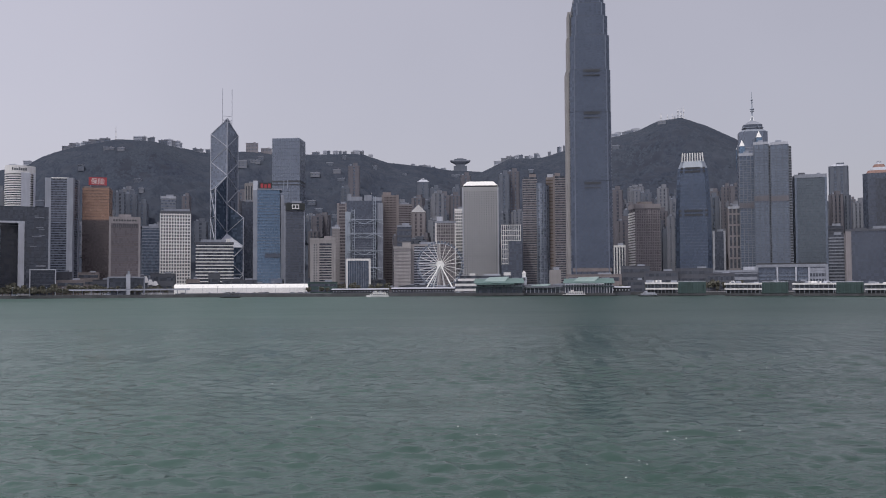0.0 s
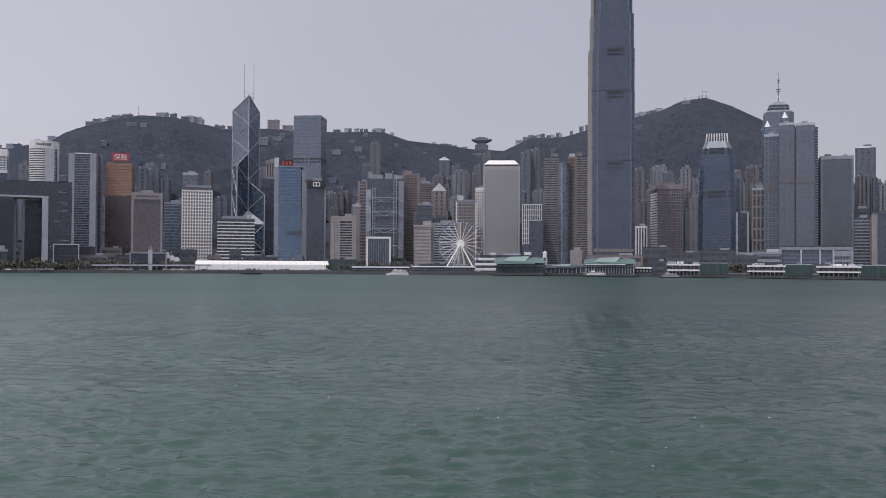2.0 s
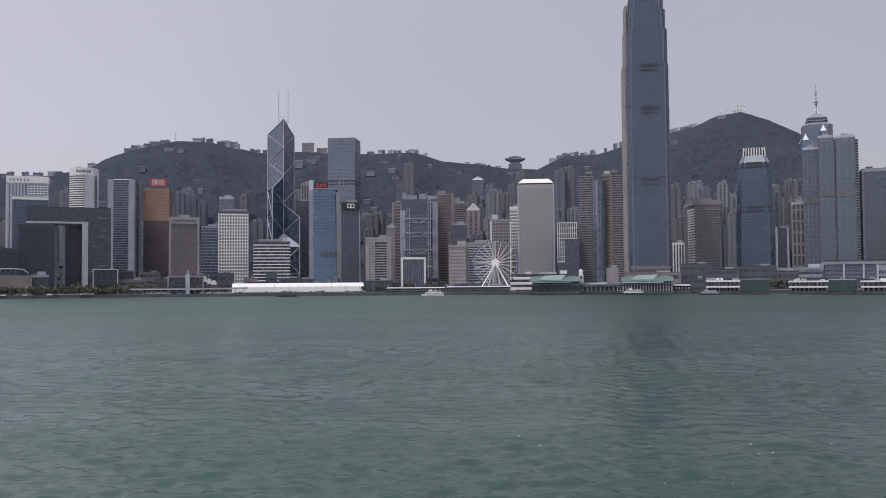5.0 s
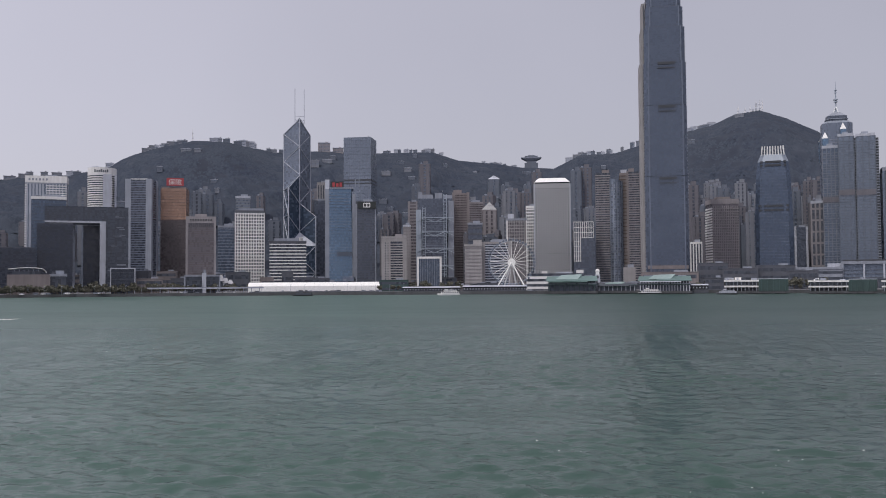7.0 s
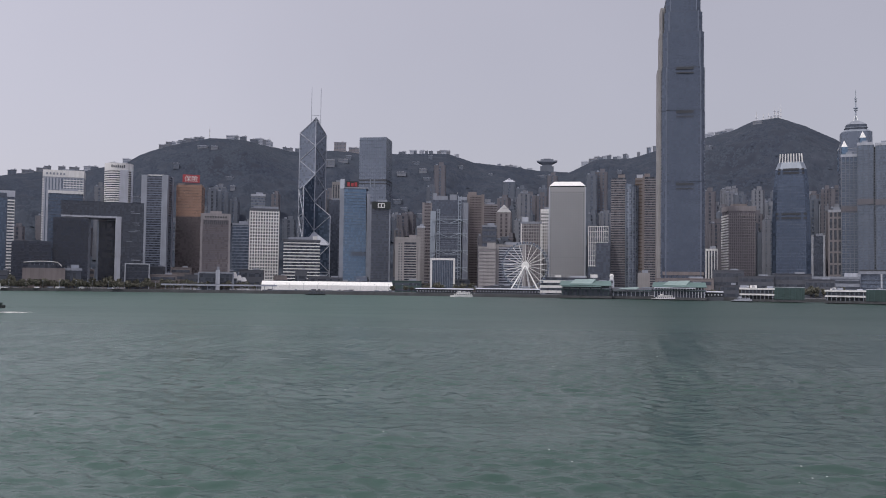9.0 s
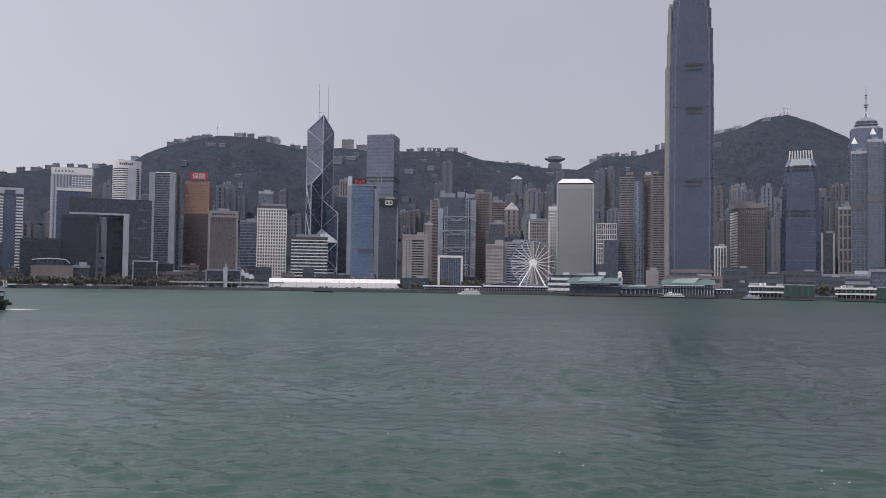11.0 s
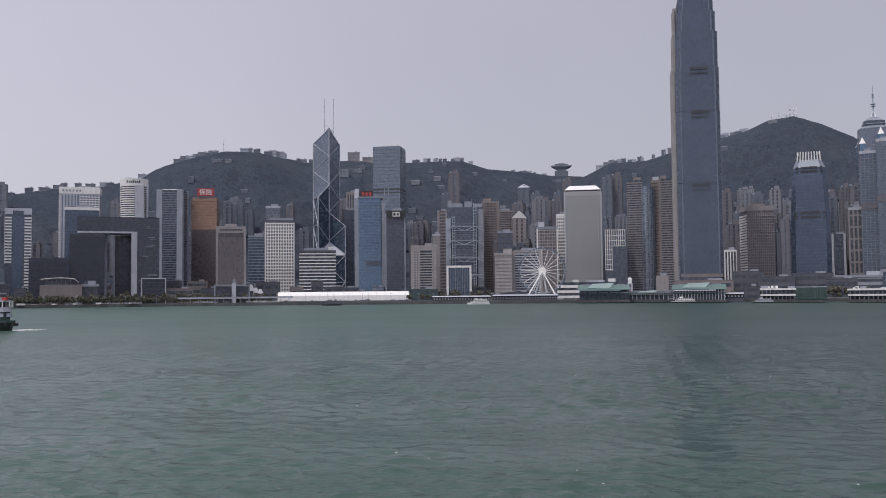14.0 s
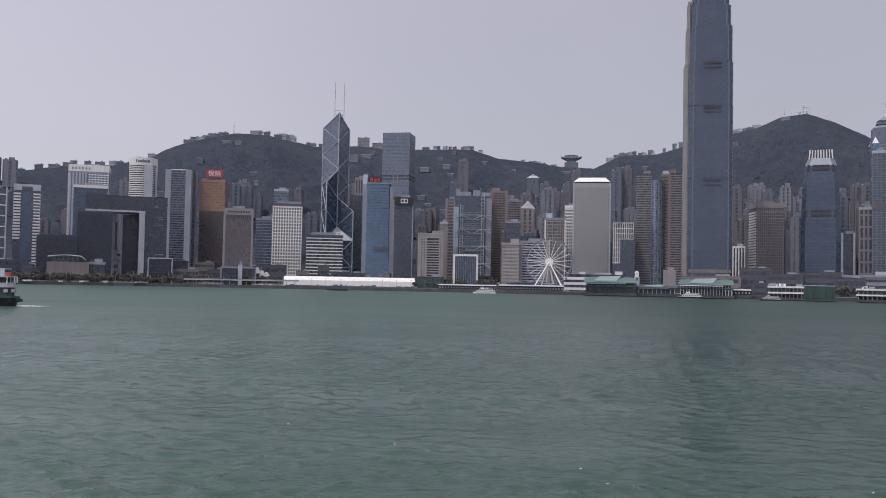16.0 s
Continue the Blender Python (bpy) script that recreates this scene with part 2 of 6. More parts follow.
def prism_bm(outline, z0, z1, top=None, bm=None):
    """A prism over an outline; top: the outline at z1 when it differs."""
    bm = bm or bmesh.new()
    top = top or outline
    lo = [bm.verts.new((p[0], p[1], z0)) for p in outline]
    hi = [bm.verts.new((p[0], p[1], p[2] if len(p) > 2 else z1)) for p in top]
    n = len(lo)
    for i in range(n):
        bm.faces.new((lo[i], lo[(i + 1) % n], hi[(i + 1) % n], hi[i]))
    bm.faces.new(hi)
    bm.faces.new(lo[::-1])
    return bm


def rod_bm(a, b, r, bm=None, sides=6, r2=None):
    bm = bm or bmesh.new()
    a, b = Vector(a), Vector(b)
    q = (b - a).to_track_quat("Z", "Y").to_matrix().to_4x4()
    m = Matrix.Translation((a + b) / 2) @ q
    bmesh.ops.create_cone(bm, cap_ends=True, segments=sides, radius1=r, radius2=r if r2 is None else r2, depth=(b - a).length, matrix=m)
    return bm


# ---- terrain ----
RIDGE = [(-60, 2300, 150), (-37.2, 2300, 178), (-30.4, 2300, 222), (-29.2, 2350, 256), (-27.1, 2350, 274), (-24.6, 2400, 288),
         (-22.3, 2400, 309), (-21.3, 2400, 336), (-19.6, 2400, 366), (-17.2, 2400, 389), (-15.1, 2400, 389), (-13.5, 2420, 379),
         (-11.8, 2450, 371), (-9.2, 2550, 393), (-5.6, 2700, 410), (-2.0, 2800, 429), (-0.3, 2850, 408), (1.9, 2900, 402),
         (3.9, 2950, 393), (5.9, 2950, 388), (7.6, 2950, 432), (9.8, 2950, 435), (11.3, 2950, 456), (14.3, 2950, 496),
         (15.9, 2950, 514), (17.2, 2950, 543), (18.6, 2950, 549), (20.1, 2950, 519), (21.8, 2950, 473), (23.4, 2950, 410),
         (25.9, 2900, 285), (29.6, 2800, 186), (60, 2700, 150)]
RB, RR, RZ = (np.array(c, float) for c in zip(*RIDGE))
LAND = 3.0


def ground(x, y):
    """Height of the land: a flat waterfront that rises to the ridge behind the city."""
    b, r = math.degrees(math.atan2(x, y)), math.hypot(x, y)
    R, Z = float(np.interp(b, RB, RR)), float(np.interp(b, RB, RZ))
    toe = 1620.0
    s = (r - toe) / (R - toe)
    if s <= 0:
        return LAND
    if s > 1:
        return LAND + (Z - LAND) * max(0.0, 1 - (s - 1) ** 2 * 0.6)
    base = LAND + (Z - LAND) * (0.35 * s + 0.65 * s * s * (3 - 2 * s))
    fold = noise.fractal(Vector((x * 0.0035, y * 0.0035, 3.0)), 1.0, 2.0, 5) * 60 * min(s, 1 - s) * 2
    return max(LAND, base + fold)


def build_hills():
    bm = bmesh.new()
    na, nr = 620, 190
    grid = []
    for i in range(na + 1):
        b = radians(-46 + 92 * i / na)
        line = []
        for j in range(nr + 1):
            r = 1600 + (3300 - 1600) * j / nr
            x, y = r * math.sin(b), r * math.cos(b)
            z = ground(x, y) - 2.0
            if z > LAND + 1:
                z += noise.noise(Vector((x * 0.03, y * 0.03, 0))) * 4 + noise.noise(Vector((x * 0.055, y * 0.055, 7))) * 2.4
            else:
                z -= 1.0
            line.append(bm.verts.new((x, y, z)))
        grid.append(line)
    for i in range(na):
        for j in range(nr):
            bm.faces.new((grid[i][j], grid[i + 1][j], grid[i + 1][j + 1], grid[i][j + 1]))
    for f in bm.faces:
        f.smooth = True
    return tagged(new("hillside_woods", finish(bm, "hillside_woods", "woods")), "dark wooded ridge behind the city, haze painted in as a bluish cast", "hill", kind="structure")


def build_land():
    shore = [(-2600, 700), (-1200, 840), (-760, 930), (-520, 965), (-420, 990), (-178, 1012), (0, 996), (254, 966), (441, 908), (560, 872), (1200, 640), (2600, 200)]
    back = [(4000, 2500), (2500, 4300), (-2500, 4300), (-4000, 2500)]
    ob = new("ground", finish(prism_bm((shore + back)[::-1], -6.0, LAND), "ground", "land"))
    tagged(ob, "paved grey waterfront land behind a seawall", "ground", kind="structure")
    bm = bmesh.new()
    for a, b in zip(shore[:-1], shore[1:]):
        a, b = Vector((*a, 0)), Vector((*b, 0))
        u = (b - a).normalized()
        nrm = Vector((u.y, -u.x, 0))
        w = [a - nrm * 0.6, b - nrm * 0.6, b + nrm * 1.0, a + nrm * 1.0]
        prism_bm([(p.x, p.y) for p in w], -5.0, LAND + 0.5, bm=bm)
    tagged(new("seawall", finish(bm, "seawall", "seawall")), "dark stained concrete seawall along the water", "seawall", kind="structure")


def build_water():
    """One sheet of rippled water, finest where it lies before the ferry."""
    front = np.radians(np.linspace(-40, 40, 620))
    rest = np.radians(np.linspace(40, 320, 60)[1:-1])
    th = np.concatenate([front, rest])
    rr = np.concatenate([[0.02], np.linspace(2, 61.5, 120), np.geomspace(62, 450, 430), np.geomspace(470, 4600, 60)])
    T, R = np.meshgrid(th, rr)
    X, Y = R * np.sin(T), R * np.cos(T) - 30.0
    rng = np.random.default_rng(4)
    Z = np.zeros_like(X)
    for k in range(56):
        wl_ = 0.6 * (5.0 / 0.6) ** rng.random()
        a = rng.normal(radians(75), 0.55)
        ph = rng.random() * 6.28
        amp = 0.013 * wl_ ** 0.75
        fade = np.clip(1.6 - R * 0.006 / wl_ * 2.2, 0, 1)
        u = (X * math.cos(a) + Y * math.sin(a)) * 6.283 / wl_ + ph + 1.3 * np.sin(X * 0.021 * (1 + k % 3) + Y * 0.017 + k)
        Z += amp * fade * (1 - 2 * np.abs(np.sin(u / 2)) ** 1.2)
    # gusts: long patches where the wavelets stand up, calmer lanes between
    gust = sum(np.sin(X * 0.013 * (1 + 0.6 * g) + 1.7 * g + np.sin(Y * 0.02 + g)) * np.sin(Y * 0.055 * (1 + 0.5 * g) + X * 0.008 * (-1) ** g + 2.3 * g) for g in range(4))
    Z *= np.clip(0.9 + 0.22 * gust, 0.5, 1.4)
    Z *= np.where((np.abs(np.where(T > math.pi, T - 2 * math.pi, T)) <= radians(40.01)), 1.0, 0.2)
    nr, nc = X.shape
    co = np.stack([X, Y, Z], -1).reshape(-1, 3)
    i, j = np.meshgrid(np.arange(nr - 1), np.arange(nc), indexing="ij")
    a = i * nc + j
    b = i * nc + (j + 1) % nc
    q = np.stack([a, a + nc, b + nc, b], -1).reshape(-1, 4)
    me = bpy.data.meshes.new("water")
    me.vertices.add(len(co))
    me.vertices.foreach_set("co", co.ravel())
    me.loops.add(q.size)
    me.loops.foreach_set("vertex_index", q.ravel().astype(np.int32))
    me.polygons.add(len(q))
    me.polygons.foreach_set("loop_start", np.arange(0, q.size, 4, dtype=np.int32))
    me.polygons.foreach_set("use_smooth", np.ones(len(q), dtype=bool))
    me.update(calc_edges=True)
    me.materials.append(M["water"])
    tagged(new("water", me), "rippled grey-green harbour water with small waves", "water", kind="structure")


def build_canopy():
    """The crowns that cover the slopes: low uneven domes, set close and part sunk into one another."""
    rng = np.random.default_rng(12)
    six = [2 * math.pi * i / 6 for i in range(6)]
    base = np.array([(math.cos(a), math.sin(a), -0.75) for a in six] + [(0.1, 0.05, 0.42)])
    tris = np.array([(i, (i + 1) % 6, 6) for i in range(6)])
    spots = []
    for b, s in zip(rng.uniform(-32, 30, 80000), np.sqrt(rng.uniform(0.03, 1.03, 80000))):
        R = float(np.interp(b, RB, RR))
        r = 1620 + (R - 1620) * s
        a = radians(b)
        x, y = r * math.sin(a), r * math.cos(a)
        z = ground(x, y)
        spots.append((x, y, z - 2.0, (ground(x + 8, y) - z) / 8, (ground(x, y + 8) - z) / 8))
    spots = np.array(spots)
    tilt = np.clip(spots[:, 3:], -1.2, 1.2)
    spots = spots[:, :3]
    n, k = len(spots), len(base)
    size = rng.uniform(2.6, 4.8, (n, 1, 1)) * np.where(rng.random((n, 1, 1)) < 0.05, 1.4, 1.0)
    jit = rng.uniform(0.75, 1.2, (n, k, 1))
    flat = np.array([1.3, 1.3, 0.8])
    turn = rng.uniform(0, 6.28, n)
    c, s = np.cos(turn), np.sin(turn)
    pts = base[None] * jit * size * flat
    px = pts[..., 0] * c[:, None] - pts[..., 1] * s[:, None]
    py = pts[..., 0] * s[:, None] + pts[..., 1] * c[:, None]
    pz = pts[..., 2] + px * tilt[:, :1] + py * tilt[:, 1:]
    co = np.stack([px, py, pz], -1) + spots[:, None, :] + np.array([0, 0, 0.9])
    q = (tris[None] + (np.arange(n) * k)[:, None, None]).reshape(-1, 3)
    me = bpy.data.meshes.new("tree_canopy")
    me.vertices.add(n * k)
    me.vertices.foreach_set("co", co.ravel())
    me.loops.add(q.size)
    me.loops.foreach_set("vertex_index", q.ravel().astype(np.int32))
    me.polygons.add(len(q))
    me.polygons.foreach_set("loop_start", np.arange(0, q.size, 3, dtype=np.int32))
    me.polygons.foreach_set("use_smooth", np.ones(len(q), dtype=bool))
    me.update(calc_edges=True)
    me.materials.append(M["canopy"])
    tagged(new("tree_canopy", me), "dense dark tree crowns on the hillside, haze painted in as a bluish cast", "woods", kind="stuff")


build_water()
build_land()
build_hills()
build_canopy()


# ---- buildings ----
def bands(e, w, d, z0, z1, n, material, frac=0.45, proud=0.5, name="floor_band"):
    """Spandrel bands, one to a storey, that run round the body."""
    step = (z1 - z0) / n
    for i in range(n):
        slab(name, w + 2 * proud, d + 2 * proud, step * frac, material, e, (0, 0, z0 + step * (i + (1 - frac) / 2)))


def piers(e, w, d, z0, z1, n, material, pw=1.0, proud=0.6, name="pier", sides=True):
    """Upright piers on the front and back, and at the same spacing on the sides."""
    h = z1 - z0
    for i in range(n):
        x = -w / 2 + w * i / (n - 1) if n > 1 else 0
        for s in (-1, 1):
            slab(name, pw, proud * 2, h, material, e, (x, s * d / 2, z0))
    m = max(2, round(n * d / w))
    if sides:
        for i in range(1, m - 1):
            y = -d / 2 + d * i / (m - 1)
            for s in (-1, 1):
                slab(name, proud * 2, pw, h, material, e, (s * w / 2, y, z0))


def roof(e, w, d, z, pieces=((0.0, 0.0, 0.6, 0.6, 4.0, "grey"),)):
    for fx, fy, fw, fd, h, m in pieces:
        slab("roof_plant", w * fw, d * fd, h, m, e, (fx * w, fy * d, z))


def tower(name, label, x, y, w, d, top, rz, core="g_grey", band=None, pier=None, corner=None, parapet=None, plant=None, category="building", split=None):
    """An upright block: body, storey bands, piers, corner shafts, parapet and roof plant."""
    z0 = ground(x, y) - 1.0
    h = top - z0
    e = thing(name, label, category, x, y, z0, rz)
    if split:
        zs, upper = split
        slab("body", w, d, zs - z0, core, e)
        slab("upper_body", w, d, top - zs, upper, e, (0, 0, zs - z0))
    else:
        slab("body", w, d, h, core, e)
    if band:
        n, m, frac = band[:3]
        bands(e, w, d, 0.05 * h if len(band) < 4 else band[3] * h, h - 2.0, n, m, frac)
    if pier:
        piers(e, w, d, 0, h - 1.0, *pier)
    if corner:
        m, cw = corner
        for sx in (-1, 1):
            for sy in (-1, 1):
                slab("corner_shaft", cw, cw, h + 1.0, m, e, (sx * (w / 2 - cw / 2 + 0.7), sy * (d / 2 - cw / 2 + 0.7), 0))
    if parapet:
        slab("parapet", w + 1.6, d + 1.6, max(3.0, h * 0.03), parapet, e, (0, 0, h - max(3.0, h * 0.03) + 1.2))
    roof(e, w, d, h + (1.2 if parapet else 0), plant or ((0.1, 0.0, 0.5, 0.5, 4.0, "grey"), (-0.3, 0.1, 0.15, 0.3, 2.5, "dkgrey")))
    return e


def octagon(w, c, d=None):
    a, b = w / 2, (d or w) / 2
    return [(-a + c, -b), (a - c, -b), (a, -b + c), (a, b - c), (a - c, b), (-a + c, b), (-a, b - c), (-a, -b + c)]


def sign(e, w, h, at, panel, bars, n, rz=0.0, name="sign"):
    """A sign board with plain raised bars in place of lettering."""
    s = slab(name, w, 0.8, h, panel, e, at, rz=rz)
    for i in range(n):
        slab("sign_mark", w * 0.6 / n, 0.5, h * (0.55 if i % 2 else 0.68), bars, s, ((-0.5 + (i + 0.5) / n) * w * 0.85, -0.5, h * 0.16))
    return s


def lettering(text, size, material, parent, at, depth=0.25):
    """Raised characters in the built-in font, upright and facing the harbour."""
    cu = bpy.data.curves.new("lettering", "FONT")
    cu.body, cu.size, cu.extrude, cu.align_x, cu.offset = text, size, depth, "CENTER", 0.0
    ob = bpy.data.objects.new("lettering", cu)
    me = bpy.data.meshes.new_from_object(ob)
    bpy.data.objects.remove(ob)
    me.materials.clear()
    me.materials.append(M[material])
    return part("lettering", me, material, parent, "white raised characters", at, (90, 0, 0))


def skyscraper(name, label, x, y, w, d, top, rz):
    """Tall tapering tower: chamfered shaft, setbacks, louvre bands and a crown of curved blades."""
    z0 = ground(x, y) - 1
    e = thing(name, label, "skyscraper", x, y, z0, rz)
    tiers = [(0, 148, 1.0), (148, 241, 0.99), (241, 298, 0.98), (298, 345, 0.945), (345, 372, 0.875), (372, 390, 0.80), (390, 402, 0.72)]
    for a, b, k in tiers:
        part("shaft_tier", prism_bm(octagon(w * k, 5.5, d * k), a, b - 0.6 if b < 402 else b), "g_steel", e)
        part("corner_notch", prism_bm(octagon(w * k - 1.4, 7.5, d * k - 1.4), b - 0.7, b + 0.1), "dkgrey", e)
        for i in range(4):
            sx, sy = (-1, 1)[i % 2], (-1, 1)[i // 2]
            slab("corner_pier", 1.6, 1.6, b - a - 0.5, "slate_line", e, (sx * (w * k / 2 - 5.6), sy * (d * k / 2 + 0.1), a))
        n = int((b - a) / 4.2)
        for i in range(n):
            zf = a + (b - a) * (i + 0.5) / n
            slab("floor_line", w * k - 10.5, d * k + 0.3, 0.6, "g_steel", e, (0, 0, zf))
            slab("side_floor_line", w * k + 0.9, d * k - 10.5, 1.3, "grey", e, (0, 0, zf))
    for z in (143, 237, 294):
        for dz, h in ((0, 3.4), (5.2, 1.6)):
            slab("louvre_band", w * 0.40, d + 0.9, h, "dark", e, (1.5, 0, z - dz))
    for k in range(36):
        a = 2 * math.pi * k / 36
        r0, r1 = w * 0.355, w * 0.29
        bm = bmesh.new()
        pts = [(r0, 388), (r0 + 0.6, 398), (r0 - 1.2, 406), (r1, top), (r1 - 1.2, top - 1), (r0 - 4.0, 402), (r0 - 4.5, 388)]
        lo = [bm.verts.new((p[0], -0.45, p[1])) for p in pts]
        hi = [bm.verts.new((p[0], 0.45, p[1])) for p in pts]
        bm.faces.new(lo), bm.faces.new(hi[::-1])
        for i in range(len(pts)):
            j = (i + 1) % len(pts)
            bm.faces.new((lo[j], lo[i], hi[i], hi[j]))
        part("crown_blade", bm, "alu", e, "", (0, 0, 0), (0, 0, math.degrees(a)))
    part("crown_drum", prism_bm(octagon(w * 0.6, 8, d * 0.6), 398, top - 8), "g_steel", e)
    # sunlit side painted as a proud beige strip that steps back with the shaft
    for z0f, z1f, out in ((0, 298, 2.6), (298, 345, 1.6), (345, 380, 0.2)):
        slab("flank_bay", 5.0, d * 0.5, z1f - z0f, "beige", e, (-w / 2 - out + 2.5 - 2.0 + (1.2 if z0f else 0), 0, z0f))
        slab("flank_recess", 0.9, d * 0.55, z1f - z0f - 3, "dkgrey", e, (-w / 2 + 0.3 + (1.4 if z0f else 0), 0, z0f))
    slab("lobby_band", w * 0.94, d + 0.8, 4.5, "brown", e, (0, 0, 27))
    for i in range(10):
        slab("lobby_column", 1.2, d + 1.0, 26, "dkgrey", e, ((i - 4.5) * w * 0.094, 0, 0))
    return e


def finned_tower(name, label, x, y, w, d, top, rz):
    """Blue glass tower whose sides draw in towards a crown of upright fins."""
    z0 = ground(x, y) - 1
    e = thing(name, label, "tower", x, y, z0, rz)
    zs = [0, 0.52 * top, 0.78 * top, 0.9 * top, top]
    ks = [1.0, 0.98, 0.9, 0.8, 0.66]
    for i in range(3):
        part("shaft_tier", prism_bm(octagon(w * ks[i], 6, d * ks[i]), zs[i], zs[i + 1], octagon(w * ks[i + 1], 6, d * ks[i + 1])), "g_deep", e)
    part("sloped_shoulder", prism_bm(octagon(w * 0.8, 6, d * 0.8), zs[3], 0.955 * top, octagon(w * 0.64, 5, d * 0.64)), "alu", e)
    part("crown_drum", prism_bm(octagon(w * 0.56, 5, d * 0.56), 0.95 * top, top - 1.5), "g_navy", e)
    for z, k in ((0.545 * top, 0.985), (0.575 * top, 0.98), (0.865 * top, 0.845), (0.89 * top, 0.825)):
        for fx, fw in ((0, 0.5), (-0.36, 0.08), (0.36, 0.08)):
            slab("louvre_band", w * k * fw, d * k + 0.6, 3.0, "dark", e, (fx * w * k, 0, z))
    for i in range(40):
        f = (i + 0.5) / 40
        k = float(np.interp(f * zs[3], zs, ks))
        slab("floor_line", w * k - 11, d * k + 0.3, 0.4, "slate_line", e, (0, 0, f * zs[3]))
    n = 9
    for side in range(4):
        for i in range(n):
            u = (i - (n - 1) / 2) / n
            a = Vector((u * w * 0.66, -d * 0.325, 0.948 * top))
            b = Vector((u * w * 0.62, -d * 0.30, top + 2.5))
            q = Matrix.Rotation(side * math.pi / 2, 3, "Z")
            part("crown_fin", rod_bm(q @ a, q @ b, 0.85, sides=4), "white", e)
    return e


def prism_bank(name, label, x, y, s, top, rz, zl, zr, zf):
    """Four triangular glass prisms of different heights on a square plan, with white bracing and two masts."""
    z0 = ground(x, y) - 1
    e = thing(name, label, "skyscraper", x, y, z0, rz)
    h = s / 2
    A, B, C, D, O = (-h, -h), (h, -h), (h, h), (-h, h), (0, 0)
    drop = s * 0.52

    def prism(tri, peak, material):
        bm = bmesh.new()
        lo = [bm.verts.new((*p, 0)) for p in tri]
        hi = [bm.verts.new((*p, peak if p == O else peak - drop)) for p in tri]
        for i in range(3):
            j = (i + 1) % 3
            bm.faces.new((lo[i], lo[j], hi[j], hi[i]))
        bm.faces.new(hi), bm.faces.new(lo[::-1])
        part("prism_shaft", bm, material, e)

    # sky reflection on the tall shaft is put into a paler glass colour
    prism((O, C, D), top, "g_ifc")
    prism((O, D, A), zl, "g_slate")
    prism((O, B, C), zr, "g_slate")
    prism((O, A, B), zf, "g_slate")
    # pale sheet over the front glass roof, painted as its sky reflection
    bm = bmesh.new()
    tip = [(0, -0.9, zf + 0.3), (-h + 1.2, -h + 0.6, zf - drop + 0.5), (h - 1.2, -h + 0.6, zf - drop + 0.5)]
    up = [bm.verts.new((px, py, pz + 0.4)) for px, py, pz in tip]
    dn = [bm.verts.new(p) for p in tip]
    bm.faces.new(up), bm.faces.new(dn[::-1])
    for i in range(3):
        bm.faces.new((dn[i], dn[(i + 1) % 3], up[(i + 1) % 3], up[i]))
    part("sloped_roof", bm, "pale", e, "sloping glass roof of the lowest shaft, sky reflection painted pale")

    def brace(p, q, r=0.75, name="brace"):
        part(name, rod_bm(p, q, r, sides=5), "pale", e)

    eps = 0.5
    # uprights
    for p, t in ((D, top - drop), (C, top - drop), (A, zl - drop), (B, zr - drop)):
        brace((*p, 0), (*p, t), 0.95, "upright")
    brace((0, -eps, zf), (0, -eps, top), 0.95, "upright")
    # roof edges
    for p, t in ((D, top), (C, top), (A, zl), (D, zl), (B, zr), (C, zr), (A, zf), (B, zf)):
        brace((0, -eps, t), (p[0], p[1] - eps, t - drop), 0.7, "roof_edge")
    brace((*D, top - drop), (*C, top - drop), 0.7, "roof_edge")
    # crossing diagonals on the inner faces, module equal to the drop of a roof times two
    mod = drop * 2
    z = top
    while z > zl + 4:
        if z - mod * 0.5 > zl - drop:
            brace((0, -eps, z - mod), (D[0], D[1] - eps, z - drop))
        brace((0, -eps, z), (D[0], D[1] - eps, z - drop))
        z -= mod
    z = top
    while z > zr + 4:
        brace((0, -eps, z - mod), (C[0], C[1] - eps, z - drop))
        brace((0, -eps, z), (C[0], C[1] - eps, z - drop))
        z -= mod
    for corner, start in ((A, zl), (B, zr)):
        z = start
        while z > zf - mod:
            brace((0, -eps, z - mod) if z - mod > zf - 20 else (corner[0] * 0.4, corner[1] * 0.4 - eps, zf - drop * 0.4), (corner[0], corner[1] - eps, z - drop))
            z -= mod
    # outer faces: front, two sides
    for p, q, t in ((A, B, zf - drop), (D, A, zl - drop), (B, C, zr - drop)):
        ox, oy = (0, -0.5) if p == A else ((-0.5, 0) if p == D else (0.5, 0))
        z = t
        while z > 8:
            zb = max(2.0, z - s)
            f = (z - zb) / s
            a0, b0 = Vector((*p, 0)), Vector((*q, 0))
            m0, m1 = a0.lerp(b0, f), b0.lerp(a0, f)
            o = Vector((ox, oy, 0))
            brace(a0 + o + Vector((0, 0, z)), m0 + o + Vector((0, 0, zb)), 0.7)
            brace(b0 + o + Vector((0, 0, z)), m1 + o + Vector((0, 0, zb)), 0.7)
            brace(a0 + o + Vector((0, 0, z)), b0 + o + Vector((0, 0, z)), 0.6)
            z -= s
    for i in range(60):
        zz = top - drop - 4 - i * 4.6
        if zz > zl:
            part("floor_line", rod_bm((0, -0.2, zz), (D[0], D[1] - 0.2, zz), 0.16, sides=4), "grey", e)
        if zz > zr:
            part("floor_line", rod_bm((0, -0.2, zz), (C[0], C[1] - 0.2, zz), 0.16, sides=4), "grey", e)
    # mast frame and masts
    for sx in (-1, 1):
        brace((sx * 8.5, 0, top - 9), (sx * 8.5, 0, top + 54), 0.55, "mast")
        brace((sx * 8.5, 0, top - 9), (0, 0, top + 2), 0.6, "mast_frame")
        brace((sx * 8.5, 0, top - 1), (0, 0, top - 8), 0.5, "mast_frame")
